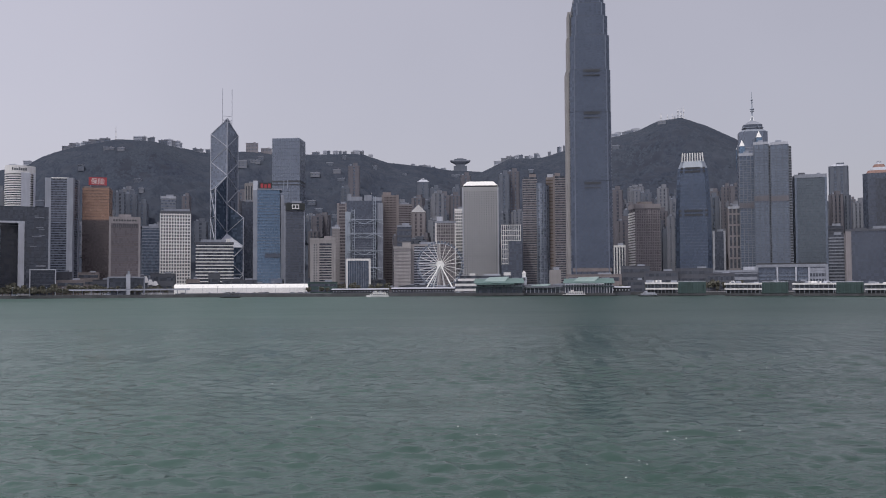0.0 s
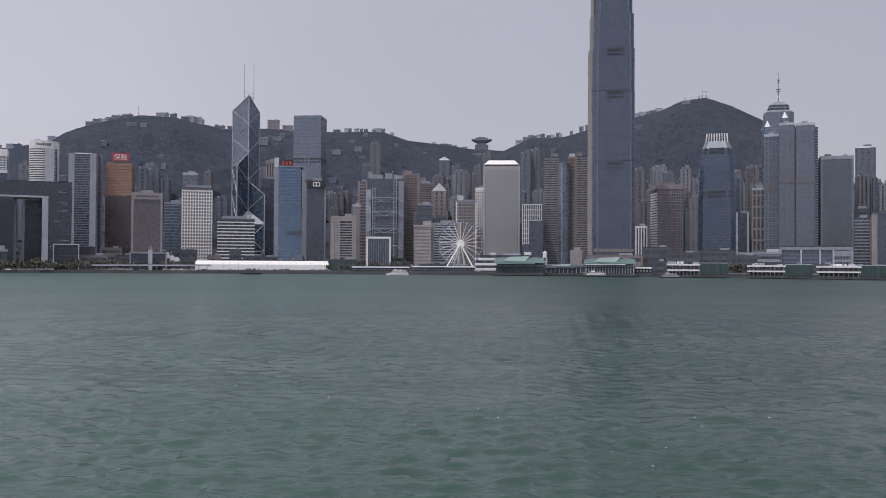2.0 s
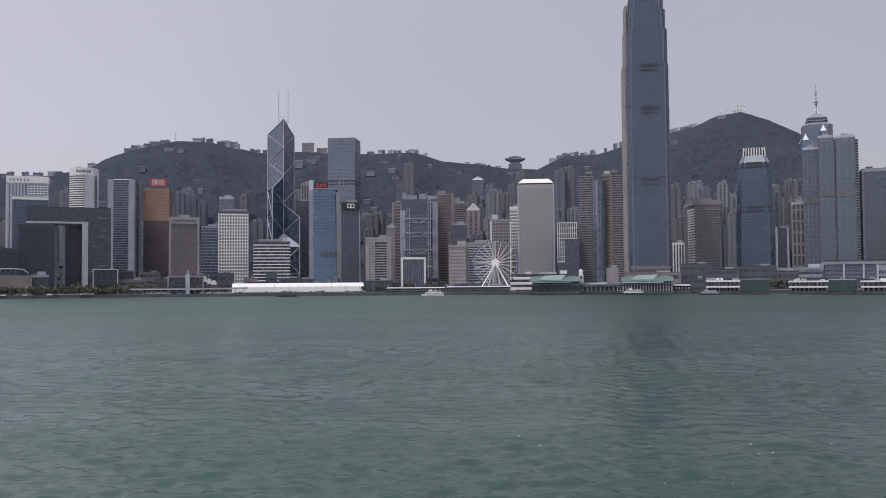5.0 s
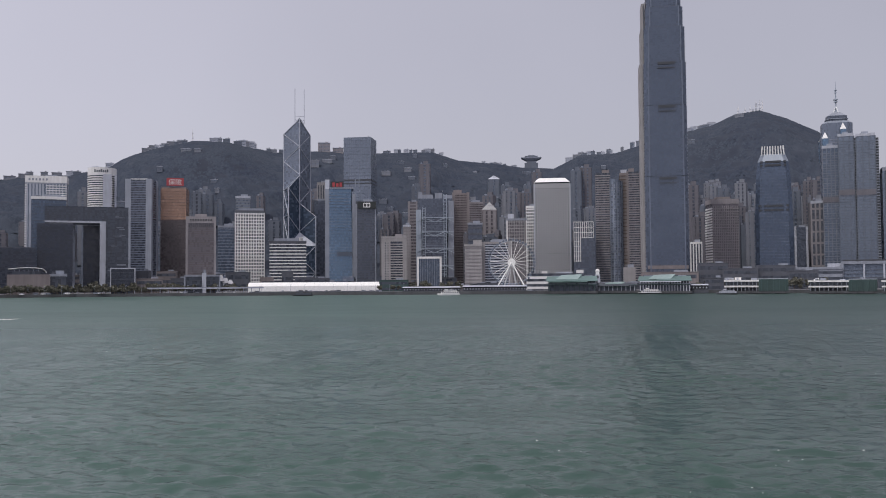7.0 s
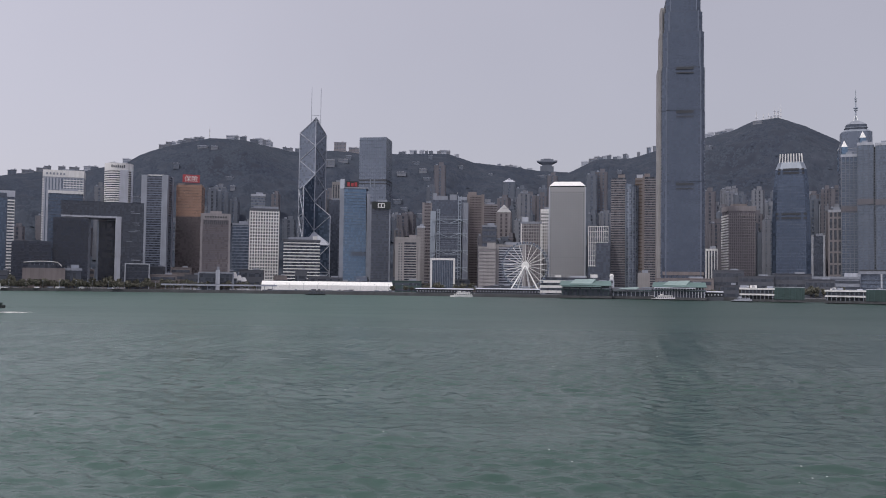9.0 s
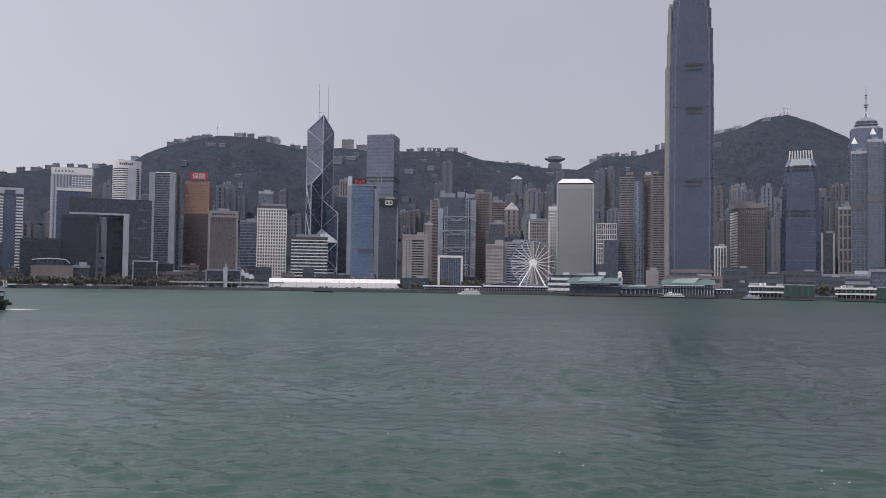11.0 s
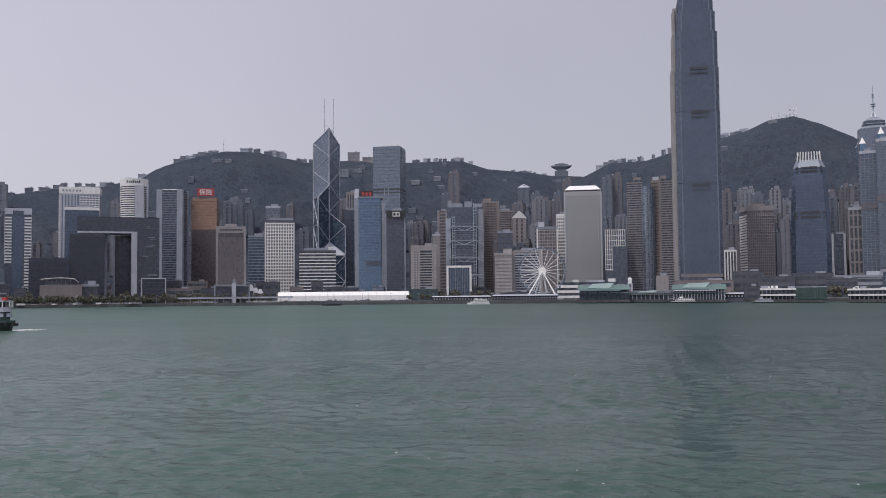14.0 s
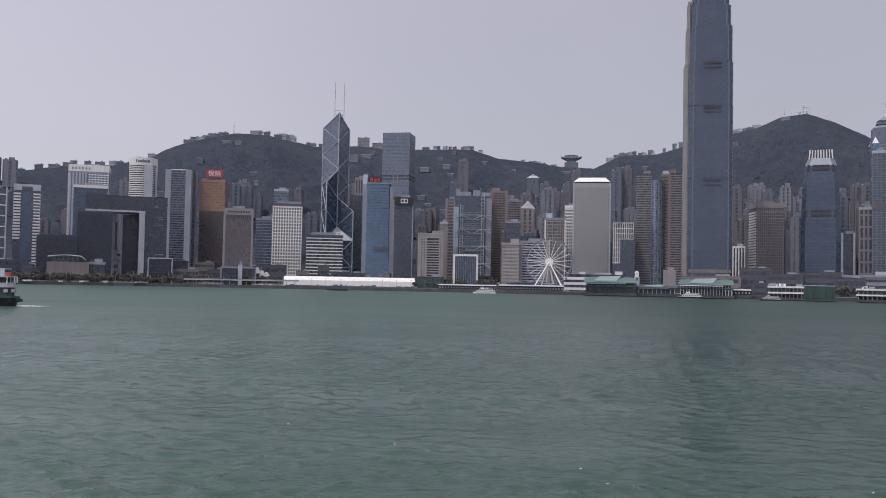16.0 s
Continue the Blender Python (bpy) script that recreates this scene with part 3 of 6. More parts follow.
        part("mast_top", rod_bm((sx * 8.5, 0, top + 20), (sx * 8.5, 0, top + 56), 0.3, sides=5), "grey", e)
    brace((-8.5, 0, top + 5), (8.5, 0, top + 5), 0.4, "mast_frame")
    return e


def round_window_tower(name, label, x, y, w, d, top, rz):
    z0 = ground(x, y) - 1
    h = top - z0
    e = thing(name, label, "tower", x, y, z0, rz)
    slab("body", w, d, h, "offwhite", e)
    slab("roof_recess", w - 3, d - 3, 2.2, "dark", e, (0, 0, h))
    part("hipped_roof", prism_bm(octagon(w + 0.5, 1.0, d + 0.5), h + 2.2, h + 9.5, octagon(w * 0.74, 1.0, d * 0.6)), "canvas", e, "sunlit white sloping roof")
    cols, rows = 14, 41
    me = finish(bmesh_disc(0.88), "window", "g_dark")
    rest = bmesh.new()
    for r in range(rows):
        for c in range(cols):
            px, pz = (-0.5 + (c + 0.75) / (cols + 0.5)) * w, 12 + (h - 20) * r / (rows - 1)
            if r in (12,):
                slab("service_opening", 2.2, 0.5, 1.8, "dark", e, (px, -d / 2, pz - 0.9))
            elif r < 22:
                part("window", me, "g_dark", e, "", (px, -d / 2 - 0.12, pz))
            else:
                bmesh_disc(0.88, 0.12, rest, (px, -d / 2, pz))
    tagged(part("window_field", rest, "g_dark", e), kind="stuff")
    for s in (-1, 1):
        slab("corner_shaft", 1.6, 1.6, h, "pale", e, (s * (w / 2 + 0.1), -d / 2 + 0.3, 0))
    return e


def bmesh_disc(r, depth=0.14, bm=None, at=(0, 0, 0), sides=8):
    bm = bm or bmesh.new()
    bmesh.ops.create_cone(bm, cap_ends=True, segments=sides, radius1=r, radius2=r, depth=depth * 2, matrix=Matrix.Translation(at) @ Matrix.Rotation(math.pi / 2, 4, "X"))
    return bm


def truss_tower(name, label, x, y, w, d, top, rz, front):
    """Steel-framed bank: stepped glass bays hung from ladder masts and V-shaped trusses."""
    z0 = ground(x, y) - 1
    e = thing(name, label, "tower", x, y, z0, rz)
    slab("rear_bay", w * 0.94, d * 0.5, top - z0, "g_navy", e, (0, d * 0.25, 0))
    slab("front_bay", w * 0.62, d * 0.5, front - z0, "g_navy", e, (-w * 0.02, -d * 0.25, 0))
    slab("stair_shaft", w * 0.14, d * 0.6, front - z0 + 4, "tube", e, (-w * 0.43, -d * 0.2, 0))
    slab("service_shaft", w * 0.16, d * 0.7, top - z0 - 6, "grey", e, (w * 0.42, -d * 0.1, 0))
    for sx, zt in ((-0.29, front + 8), (0.27, top + 5)):
        for dx in (-2.2, 2.2):
            slab("mast_tube", 1.1, 1.1, zt - z0, "tube", e, (sx * w + dx, -d * 0.53, 0))
        n = 30
        for i in range(n):
            slab("mast_rung", 4.4, 0.9, 0.7, "tube", e, (sx * w, -d * 0.53, (zt - z0) * (i + 0.5) / n))
    for z in (0.92, 0.74, 0.52, 0.3):
        zz = (front - z0) * z
        slab("truss_chord", w * 0.98, 1.0, 1.0, "tube", e, (0, -d * 0.54, zz))
        slab("truss_chord", w * 0.56, 1.0, 0.8, "tube", e, (0, -d * 0.54, zz - 7))
        for a, b in (((-0.29, 0), (-0.01, -7)), ((0.27, 0), (-0.01, -7)), ((-0.29, 0), (-0.5, -7)), ((0.27, 0), (0.5, -7))):
            part("truss_diagonal", rod_bm((a[0] * w, -d * 0.545, zz + a[1]), (b[0] * w, -d * 0.545, zz + b[1]), 0.6, sides=5), "tube", e)
    for i in range(34):
        slab("floor_line", w * 0.6, d * 0.5 + 0.4, 0.5, "grey", e, (-w * 0.02, -d * 0.25, 4 + i * (front - z0 - 6) / 34))
    for fx, fw, h in ((-0.2, 0.3, 7), (0.1, 0.2, 10), (0.36, 0.22, 6), (-0.4, 0.1, 12)):
        slab("roof_plant", w * fw, d * 0.4, h, "grey", e, (fx * w, d * 0.2, top - z0))
    slab("roof_crane", 1.0, 10, 1.0, "steel", e, (w * 0.2, 0, top - z0 + 12))
    return e


def spire_tower(name, label, x, y, w, d, top, rz, tip):
    """Glass tower with stepped upper tiers, corner turrets with bright pyramids and a ringed mast."""
    z0 = ground(x, y) - 1
    h = top - z0
    e = thing(name, label, "tower", x, y, z0, rz)
    part("shaft", prism_bm(octagon(w, 9, d), 0, h - 26), "g_ifc", e)
    part("upper_shaft", prism_bm(octagon(w * 0.93, 9, d * 0.93), h - 26, h - 4), "g_ifc", e)
    part("sloped_roof", prism_bm(octagon(w * 0.93, 9, d * 0.93), h - 4, h, octagon(w * 0.7, 6, d * 0.7)), "alu", e)
    part("top_tier", prism_bm(octagon(w * 0.62, 5, d * 0.62), h, h + 9), "g_navy", e)
    part("top_cornice", prism_bm(octagon(w * 0.68, 5, d * 0.68), h + 3, h + 4.2), "alu", e)
    part("cap", prism_bm(octagon(w * 0.62, 5, d * 0.62), h + 9, h + 16, octagon(w * 0.22, 2, d * 0.22)), "grey", e)
    for sx, sy, hh in ((-0.4, -0.42, -30), (0.14, -0.5, -16), (0.42, 0.4, -30), (-0.42, 0.4, -30)):
        slab("turret", 9, 9, 36, "g_blue", e, (sx * w, sy * d, h + hh - 36))
        # the glass's bright reflection is painted on as plain white
        part("turret_pyramid", prism_bm(octagon(9.6, 1.0), h + hh, h + hh + 11, octagon(0.6, 0.1)), "canvas", e, "glass pyramid, its bright reflection painted white", (sx * w, sy * d, 0))
    bands(e, w - 10, d + 0.4, 10, h - 30, 44, "grey", 0.22, 0.2, "floor_line")
    part("mast", rod_bm((0, 0, h + 14), (0, 0, h + 16 + (tip - z0 - h - 16) * 0.76), 1.3, r2=0.9), "tube", e)
    part("mast_tip", rod_bm((0, 0, h + 16 + (tip - z0 - h - 16) * 0.74), (0, 0, tip - z0 + 3), 0.55, r2=0.35), "tube", e)
    for k, r in ((0.35, 3.2), (0.42, 3.8), (0.66, 1.8), (0.74, 2.2)):
        zz = h + 16 + (tip - z0 - h - 16) * k
        part("mast_ring", rod_bm((0, 0, zz), (0, 0, zz + 1.4), r, sides=10), "tube", e)
    for i in range(4):
        a = i * math.pi / 2 + 0.6
        part("mast_stay", rod_bm((5.5 * math.cos(a), 5.5 * math.sin(a), h + 15), (0, 0, h + 27), 0.6, sides=4), "steel", e)
    part("roof_crane", rod_bm((w * 0.4, -d * 0.3, h - 30), (w * 0.85, -d * 0.3, h - 25), 0.5, sides=4), "tube", e)
    return e


def apartment(name, label, x, y, w, d, top, rz, skin="flat1", glass="g_grey", crown=None, bays=3):
    """Residential tower: a notched plan with bays, recessed window strips, floor ledges and roof plant."""
    z0 = ground(x, y) - 3
    h = top - z0
    e = thing(name, label, "apartment tower", x, y, z0, rz)
    slab("core", w * 0.9, d * 0.9, h, glass, e)
    bw = w / bays
    for i in range(bays):
        for s in (-1, 1):
            slab("bay", bw * 0.62, d * 0.2, h - 1.5, skin, e, ((i - (bays - 1) / 2) * bw, s * d * 0.42, 0))
    for s in (-1, 1):
        slab("end_wall", w * 0.08, d * 0.8, h - 0.5, skin, e, (s * w * 0.47, 0, 0))
    n = max(6, min(22, int(h / 7)))
    bm = bmesh.new()
    for i in range(n):
        box_bm(w * 0.97, d * 0.99, h / n * 0.3, 0, 0, h * (i + 0.6) / n, bm)
    tagged(part("floor_ledge", bm, skin, e), kind="stuff")
    slab("roof_plant", w * 0.4, d * 0.5, 5 + (w * 7 % 4), skin, e, (w * 0.1, 0, h))
    slab("roof_tank", w * 0.18, d * 0.3, 3.5, "grey", e, (-w * 0.28, 0, h))
    if crown:
        part("pyramid_roof", prism_bm([(-w / 2, -d / 2), (w / 2, -d / 2), (w / 2, d / 2), (-w / 2, d / 2)], h, h + crown, [(-0.6, -0.6), (0.6, -0.6), (0.6, 0.6), (-0.6, 0.6)]), "offwhite" if crown > 12 else "pale", e)
    return e


def round_hotel(name, label, x, y, w, d, top, rz):
    """White hotel with an oval plan, storey bands and a plain drum with a sign on top."""
    z0 = ground(x, y) - 3
    h = top - z0
    e = thing(name, label, "hotel", x, y, z0, rz)

    def oval(k):
        return [(math.cos(a) * w / 2 * k, math.sin(a) * d / 2 * k) for a in (2 * math.pi * i / 28 for i in range(28))]

    part("body", prism_bm(oval(0.96), 0, h - 12), "g_dark", e)
    part("sign_drum", prism_bm(oval(1.0), h - 13, h), "white", e)
    n = int(h / 4.2)
    bm = finish(prism_bm(oval(1.0), 0, 2.1), "floor_band", "white")
    for i in range(n - 3):
        part("floor_band", bm, "white", e, "", (0, 0, 2 + i * 4.2))
    slab("flat_bay", w * 0.3, d * 0.5, h - 13, "pale", e, (w * 0.18, -d * 0.28, 0), "pale blank bay")
    slab("side_fin", w * 0.07, d * 0.5, h - 13, "pale", e, (w * 0.46, -d * 0.1, 0))
    for i in range(7):
        slab("sign_mark", 2.6, 0.6, 4.0 if i % 3 else 5.2, "dkgrey", e, ((i - 3.4) * 3.6, -d / 2 * math.sqrt(max(0.05, 1 - ((i - 3.4) * 3.6 / (w / 2)) ** 2)) - 0.1, h - 9))
    return e


def gate_block(name, label, x, y, w, d, top, rz, beam, wide):
    """Government block shaped like an open door: two glass towers under a deep beam, pale frame round the opening."""
    z0 = ground(x, y) - 1
    h = top - z0
    e = thing(name, label, "building", x, y, z0, rz)
    rw = w - wide
    slab("tower_leg", rw, d, h, "g_dark", e, (w / 2 - rw / 2, 0, 0))
    slab("beam", wide, d, beam, "g_dark", e, (-rw / 2, 0, h - beam))
    slab("frame_soffit", wide, d + 1.0, 2.4, "pale", e, (-rw / 2, -0.6, h - beam - 2.4))
    slab("frame_jamb", 7.5, d + 1.0, h - beam - 2.4, "pale", e, (w / 2 - rw - 3.8, -0.6, 0))
    slab("lift_shaft", 6, d * 0.4, h - beam - 4, "grey", e, (w / 2 - rw - 42, d * 0.2, 0))
    slab("inner_wall", 22, d * 0.3, h - beam - 4, "g_black", e, (w / 2 - rw - 18, d * 0.3, 0))
    slab("inner_fin", 2.5, d * 0.3, h - beam - 6, "alu", e, (w / 2 - rw - 30, d * 0.1, 0))
    for i in range(24):
        slab("floor_line", rw + 0.6, d + 0.5, 0.5, "g_black", e, (w / 2 - rw / 2, 0, 3 + i * (h - 5) / 24))
    for i in range(5):
        slab("floor_line", wide, d + 0.4, 0.5, "g_black", e, (-rw / 2, 0, h - beam + 2 + i * (beam - 3) / 5))
    rng = random.Random(5)
    for i in range(14):
        slab("sun_louvre", 5 + rng.random() * 7, 0.5, 0.7, "grey", e, (w / 2 - rw / 2 + (rng.random() - 0.5) * (rw - 14), -d / 2 - 0.3, 8 + rng.random() * (h - 14)))
    slab("roof_edge", w + 0.6, d + 0.6, 0.9, "g_black", e, (0, 0, h))
    return e


def framed_block(name, label, x, y, w, d, top, rz, frame="pale", fill="g_dark", t=2.0, z_in=None):
    """A block whose harbour face is a glass field set in a plain frame."""
    z0 = z_in if z_in is not None else ground(x, y) - 0.5
    h = top - z0
    e = thing(name, label, "building", x, y, z0, rz)
    slab("body", w - 1, d, h - 0.6, fill, e, (0, 0.6, 0))
    for s in (-1, 1):
        slab("frame_side", t, d + 1.2, h, frame, e, (s * (w / 2 - t / 2), 0, 0))
    slab("frame_top", w - 2 * t, d + 1.2, t, frame, e, (0, 0, h - t))
    n = max(3, int((h - t) / 4.2))
    for i in range(1, n):
        slab("floor_line", w - 2 * t, d + 0.2, 0.35, "dkgrey", e, (0, 0.2, (h - t) * i / n))
    return e


def framed_panel_tower(name, label, x, y, w, d, top, rz):
    """Brown block: a broad framed head with a glass panel over a narrower stem."""
    z0 = ground(x, y) - 1
    h = top - z0
    e = thing(name, label, "building", x, y, z0, rz)
    zb = h * 0.2
    part("stem", prism_bm(octagon(w * 0.62, 1, d * 0.62), 0, zb, octagon(w * 0.8, 1, d * 0.8)), "g_bronze", e)
    slab("head", w, d, h - zb, "tan", e, (0, 0, zb))
    slab("glass_panel", w * 0.86, d + 0.5, h * 0.68, "g_brown", e, (0, 0, zb + h * 0.035))
    for i in range(12):
        slab("upper_slot", w * 0.035, d + 0.9, h * 0.05, "dark", e, ((i - 5.5) * w * 0.066, 0, h * 0.86))
    for i in range(9):
        slab("emblem_mark", w * 0.05, d + 0.9, h * 0.02, "dark", e, ((i - 4) * w * 0.085, 0, h * 0.945))
    for i in range(22):
        slab("floor_line", w * 0.86, d + 0.7, 0.3, "bark", e, (0, 0, zb + h * 0.05 + i * h * 0.029))
    slab("roof_plant", w * 0.4, d * 0.5, 4, "tan", e, (0, 0, h))
    return e


def flank_tower(name, label, x, y, w, d, top, rz):
    z0 = ground(x, y) - 1
    h = top - z0
    e = thing(name, label, "tower", x, y, z0, rz)
    slab("body", w * 0.96, d, h - 10, "g_navy", e)
    slab("crown", w, d + 1, 10, "pale", e, (0, 0, h - 10))
    slab("crown_recess", w * 0.4, d + 1.6, 6, "g_navy", e, (0, 0, h - 10))
    for s, lo in ((-1, 0.42), (1, 0.05)):
        n = int((1 - lo) * h / 5.2)
        for i in range(n):
            slab("balcony_band", w * 0.27, d + 1.4, 2.5, "white", e, (s * w * 0.365, 0, h * lo + i * (h - 12 - h * lo) / n))
    slab("centre_bay", w * 0.4, d + 1.0, h - 12, "g_slate", e)
    return e


def slot_hotel(name, label, x, y, w, d, top, rz):
    z0 = ground(x, y) - 1
    h = top - z0
    e = thing(name, label, "hotel", x, y, z0, rz)
    slab("body", w, d, h - 1, "pale", e)
    slab("sign_fascia", w + 1, d + 1, 13, "white", e, (0, 0, h - 13))
    for i in range(6):
        slab("sign_mark", 3.0, 0.5, 4.0, "grey", e, (-w * 0.4 + i * 6.0, -d / 2 - 0.6, h - 9.0))
    for i in range(12):
        slab("window_slot", w * (0.03 if i < 5 else 0.05), d + 0.5, h - 15, "g_grey", e, ((-0.42 + i * 0.078) * w, 0, 0))
    n = int(h / 5)
    for i in range(n):
        slab("floor_band", w * 0.5, d + 1.0, 1.6, "white", e, (w * 0.25, 0, i * (h - 15) / n))
        slab("edge_balcony", 3.0, d + 1.2, 2.4, "white", e, (-w * 0.49, 0, i * (h - 15) / n))
    slab("roof_plant", w * 0.3, d * 0.5, 3, "grey", e, (0.1 * w, 0, h))
    return e


def sloped_tower(name, label, x, y, w, d, top, rz):
    """Blue glass face between grey flanks; the head slopes back and carries a dark sign."""
    z0 = ground(x, y) - 1
    h = top - z0
    e = thing(name, label, "tower", x, y, z0, rz)
    bm = bmesh.new()
    prof = [(-d / 2, 0), (d / 2, 0), (d / 2, h + 12), (d * 0.2, h + 14), (-d * 0.42, h - 4)]
    lo = [bm.verts.new((-w * 0.5, p[0], p[1])) for p in prof]
    hi = [bm.verts.new((-w * 0.36, p[0], p[1])) for p in prof]
    bm.faces.new(lo), bm.faces.new(hi[::-1])
    for i in range(5):
        j = (i + 1) % 5
        bm.faces.new((lo[j], lo[i], hi[i], hi[j]))
    part("flank_wall", bm, "grey", e)
    slab("flank_wall", w * 0.11, d, h - 12, "grey", e, (w * 0.445, 0, 0))
    part("glass_body", prism_bm([(-w * 0.36, -d * 0.52), (w * 0.39, -d * 0.52), (w * 0.39, d / 2), (-w * 0.36, d / 2)], 0, h - 4,
                                [(-w * 0.36, -d * 0.44), (w * 0.36, -d * 0.44), (w * 0.39, d / 2), (-w * 0.36, d / 2)]), "g_blue", e)
    slab("roof_slab", w * 0.8, d, 2.2, "grey", e, (0.03 * w, 0, h - 4))
    sign(e, w * 0.42, 10, (-w * 0.10, -d * 0.3, h - 1.5), "hull", "red", 3)
    slab("louvre_band", w * 0.5, d * 1.06, 6.5, "g_navy", e, (w * 0.13, 0, h * 0.33))
    for i in range(34):
        f = i / 34
        slab("floor_line", w * 0.75, d * (1.045 - 0.075 * f), 0.35, "grey", e, (0.01 * w, 0, 3 + f * (h - 9)))
    return e


def grid_block(name, label, x, y, w, d, top, rz, frame="white", fill="g_grey", t=3.0):
    e = framed_block(name, label, x, y, w, d, top, rz, frame, fill, t)
    h = top - (ground(x, y) - 0.5)
    for i in range(11):
        slab("mullion", 0.5, d + 0.8, h - t, "grey", e, ((-0.5 + (i + 1) / 12) * (w - 2 * t), 0, 0))
    return e


def corner_grid_block(name, label, x, y, w, d, top, rz):
    z0 = ground(x, y) - 1
    h = top - z0
    e = thing(name, label, "building", x, y, z0, rz)
    slab("body", w, d, h - 1, "g_navy", e)
    for i in range(10):
        x0 = -w / 2 + i * w / 10
        deep = h * (0.6 if i < 4 else 0.24)
        slab("grid_post", 0.8, d + 1.4, deep, "white", e, (x0 + 0.4, 0, h - deep))
    for i in range(4):
        slab("grid_rail", w * 0.92, d + 1.2, 0.8, "white", e, (-w * 0.04, 0, h - 1 - i * h * 0.078))
    for i in range(4, 9):
        slab("grid_rail", w * 0.32, d + 1.2, 0.8, "white", e, (-w * 0.34, 0, h - 1 - i * h * 0.072))
    for i in range(22):
        slab("floor_line", w + 0.3, d + 0.3, 0.4, "dkgrey", e, (0, 0, 4 + i * (h - 6) / 22))
    return e


def round_glass(name, label, x, y, w, d, top, rz):
    z0 = ground(x, y) - 1
    h = top - z0
    e = thing(name, label, "tower", x, y, z0, rz)

    def arc(k):
        return [(math.cos(a) * w / 2 * k, math.sin(a) * d / 2 * k) for a in (2 * math.pi * i / 24 for i in range(24))]

    part("body", prism_bm(arc(1.0), 0, h, [(px, py, h + px * -0.22) for px, py in arc(1.0)]), "g_ifc", e)
    for i in range(6):
        a = math.pi + (i + 0.5) / 6 * math.pi
        slab("silver_rib", 1.0, 1.0, h - 4, "alu", e, (math.cos(a) * w / 2, math.sin(a) * d / 2, 0), rz=math.degrees(a))
    ring = finish(prism_bm(arc(1.015), 0, 0.5), "floor_line", "grey")
    for i in range(40):
        part("floor_line", ring, "grey", e, "", (0, 0, 3 + i * (h - 8) / 40))
    slab("tail", w * 0.6, d * 0.6, h - 2, "g_navy", e, (w * 0.28, d * 0.2, 0))
    return e


def flanked_brown(name, label, x, y, w, d, top, rz):
    z0 = ground(x, y) - 1
    h = top - z0
    e = thing(name, label, "tower", x, y, z0, rz)
    slab("body", w, d, h - 1, "g_brown", e)
    n = 30
    for i in range(n):
        slab("floor_line", w + 0.6, d * 0.96, 1.0, "tan", e, (0, -d * 0.05 - 0.3, 3 + i * (h - 14) / n))
        # sunlight on the left side is put into these bands as white
        slab("flank_band", 2.6, d * 0.96, 2.2, "white", e, (-w / 2, 0, 3 + i * (h - 14) / n))
    for i in range(14):
        slab("mullion", 0.8, d + 0.9, h - 10, "tan", e, ((-0.5 + (i + 0.5) / 14) * w, 0, 0))
    slab("parapet", w + 1.5, d + 1.5, 7, "tan", e, (0, 0, h - 7))
    slab("roof_plant", w * 0.5, d * 0.5, 4, "brown", e, (0, 0, h))
    return e


def balcony_tower(name, label, x, y, w, d, top, rz, skin="pale", glass="g_ifc", bays=3):
    """Residential slab: glazed bays, a dark recessed balcony column at one edge with pale slabs, a refuge floor band."""
    z0 = ground(x, y) - 1
    h = top - z0
    e = thing(name, label, "apartment tower", x, y, z0, rz)
    slab("body", w * 0.84, d, h, glass, e, (-w * 0.08, 0, 0))
    slab("balcony_core", w * 0.16, d * 0.86, h - 3, "dark", e, (w * 0.42, 0, 0))
    n = 52
    for i in range(n):
        zf = 8 + i * (h - 12) / n
        slab("balcony_slab", w * 0.17, d * 0.94, 1.5, skin, e, (w * 0.42, -0.4, zf))
        slab("floor_line", w * 0.84 + 0.5, d + 0.5, 0.9, "flat3" if skin == "grey" else skin, e, (-w * 0.08, 0, zf))
    for i in range(bays + 1):
        slab("bay_pier", 1.0, d + 1.2, h, "flat3" if skin == "grey" else skin, e, ((-0.5 + i * 0.84 / bays) * w + 0.7, 0, 0))
    slab("refuge_band", w * 0.86, d + 1.8, 8, "flat2", e, (-w * 0.08, 0, h * 0.61))
    slab("parapet", w * 0.86, d + 1.0, 4, "pale", e, (-w * 0.08, 0, h))
    slab("roof_plant", w * 0.3, d * 0.4, 4, "grey", e, (-w * 0.1, 0, h + 4))
    return e


def podium(name, label, x, y, w, d, top, rz):
    z0 = ground(x, y) - 0.5
    h = top - z0
    e = thing(name, label, "building", x, y, z0, rz)
    slab("body", w - 2, d, h - 2, "g_grey", e, (0, 1, 0))
    slab("frame_top", w, d + 4, 4.0, "grey", e, (0, 0, h - 4))
    slab("roof_shadow_gap", w * 0.96, d, 2.0, "dark", e, (0, 0, h))
    for fx in (-0.49, -0.2, 0.06, 0.24, 0.485):
        slab("frame_post", 4.0 if abs(fx) > 0.4 else 2.2, d + 4, h - 4, "pale" if abs(fx) < 0.4 else "grey", e, (fx * w, 0, 0))
    slab("wall_bay", w * 0.24, d + 2.4, h - 5, "grey", e, (0.365 * w, 0, 0))
    for r in range(3):
        for c in range(6):
            slab("window", w * 0.03, d + 2.8, 4.2, "g_dark", e, ((0.265 + c * 0.04) * w, 0, 4 + r * 7.5))
    for r in range(5):
        slab("floor_line", w * 0.7, d + 0.6, 0.6, "dkgrey", e, (-w * 0.13, 0.5, 3 + r * 5.2))
    return e


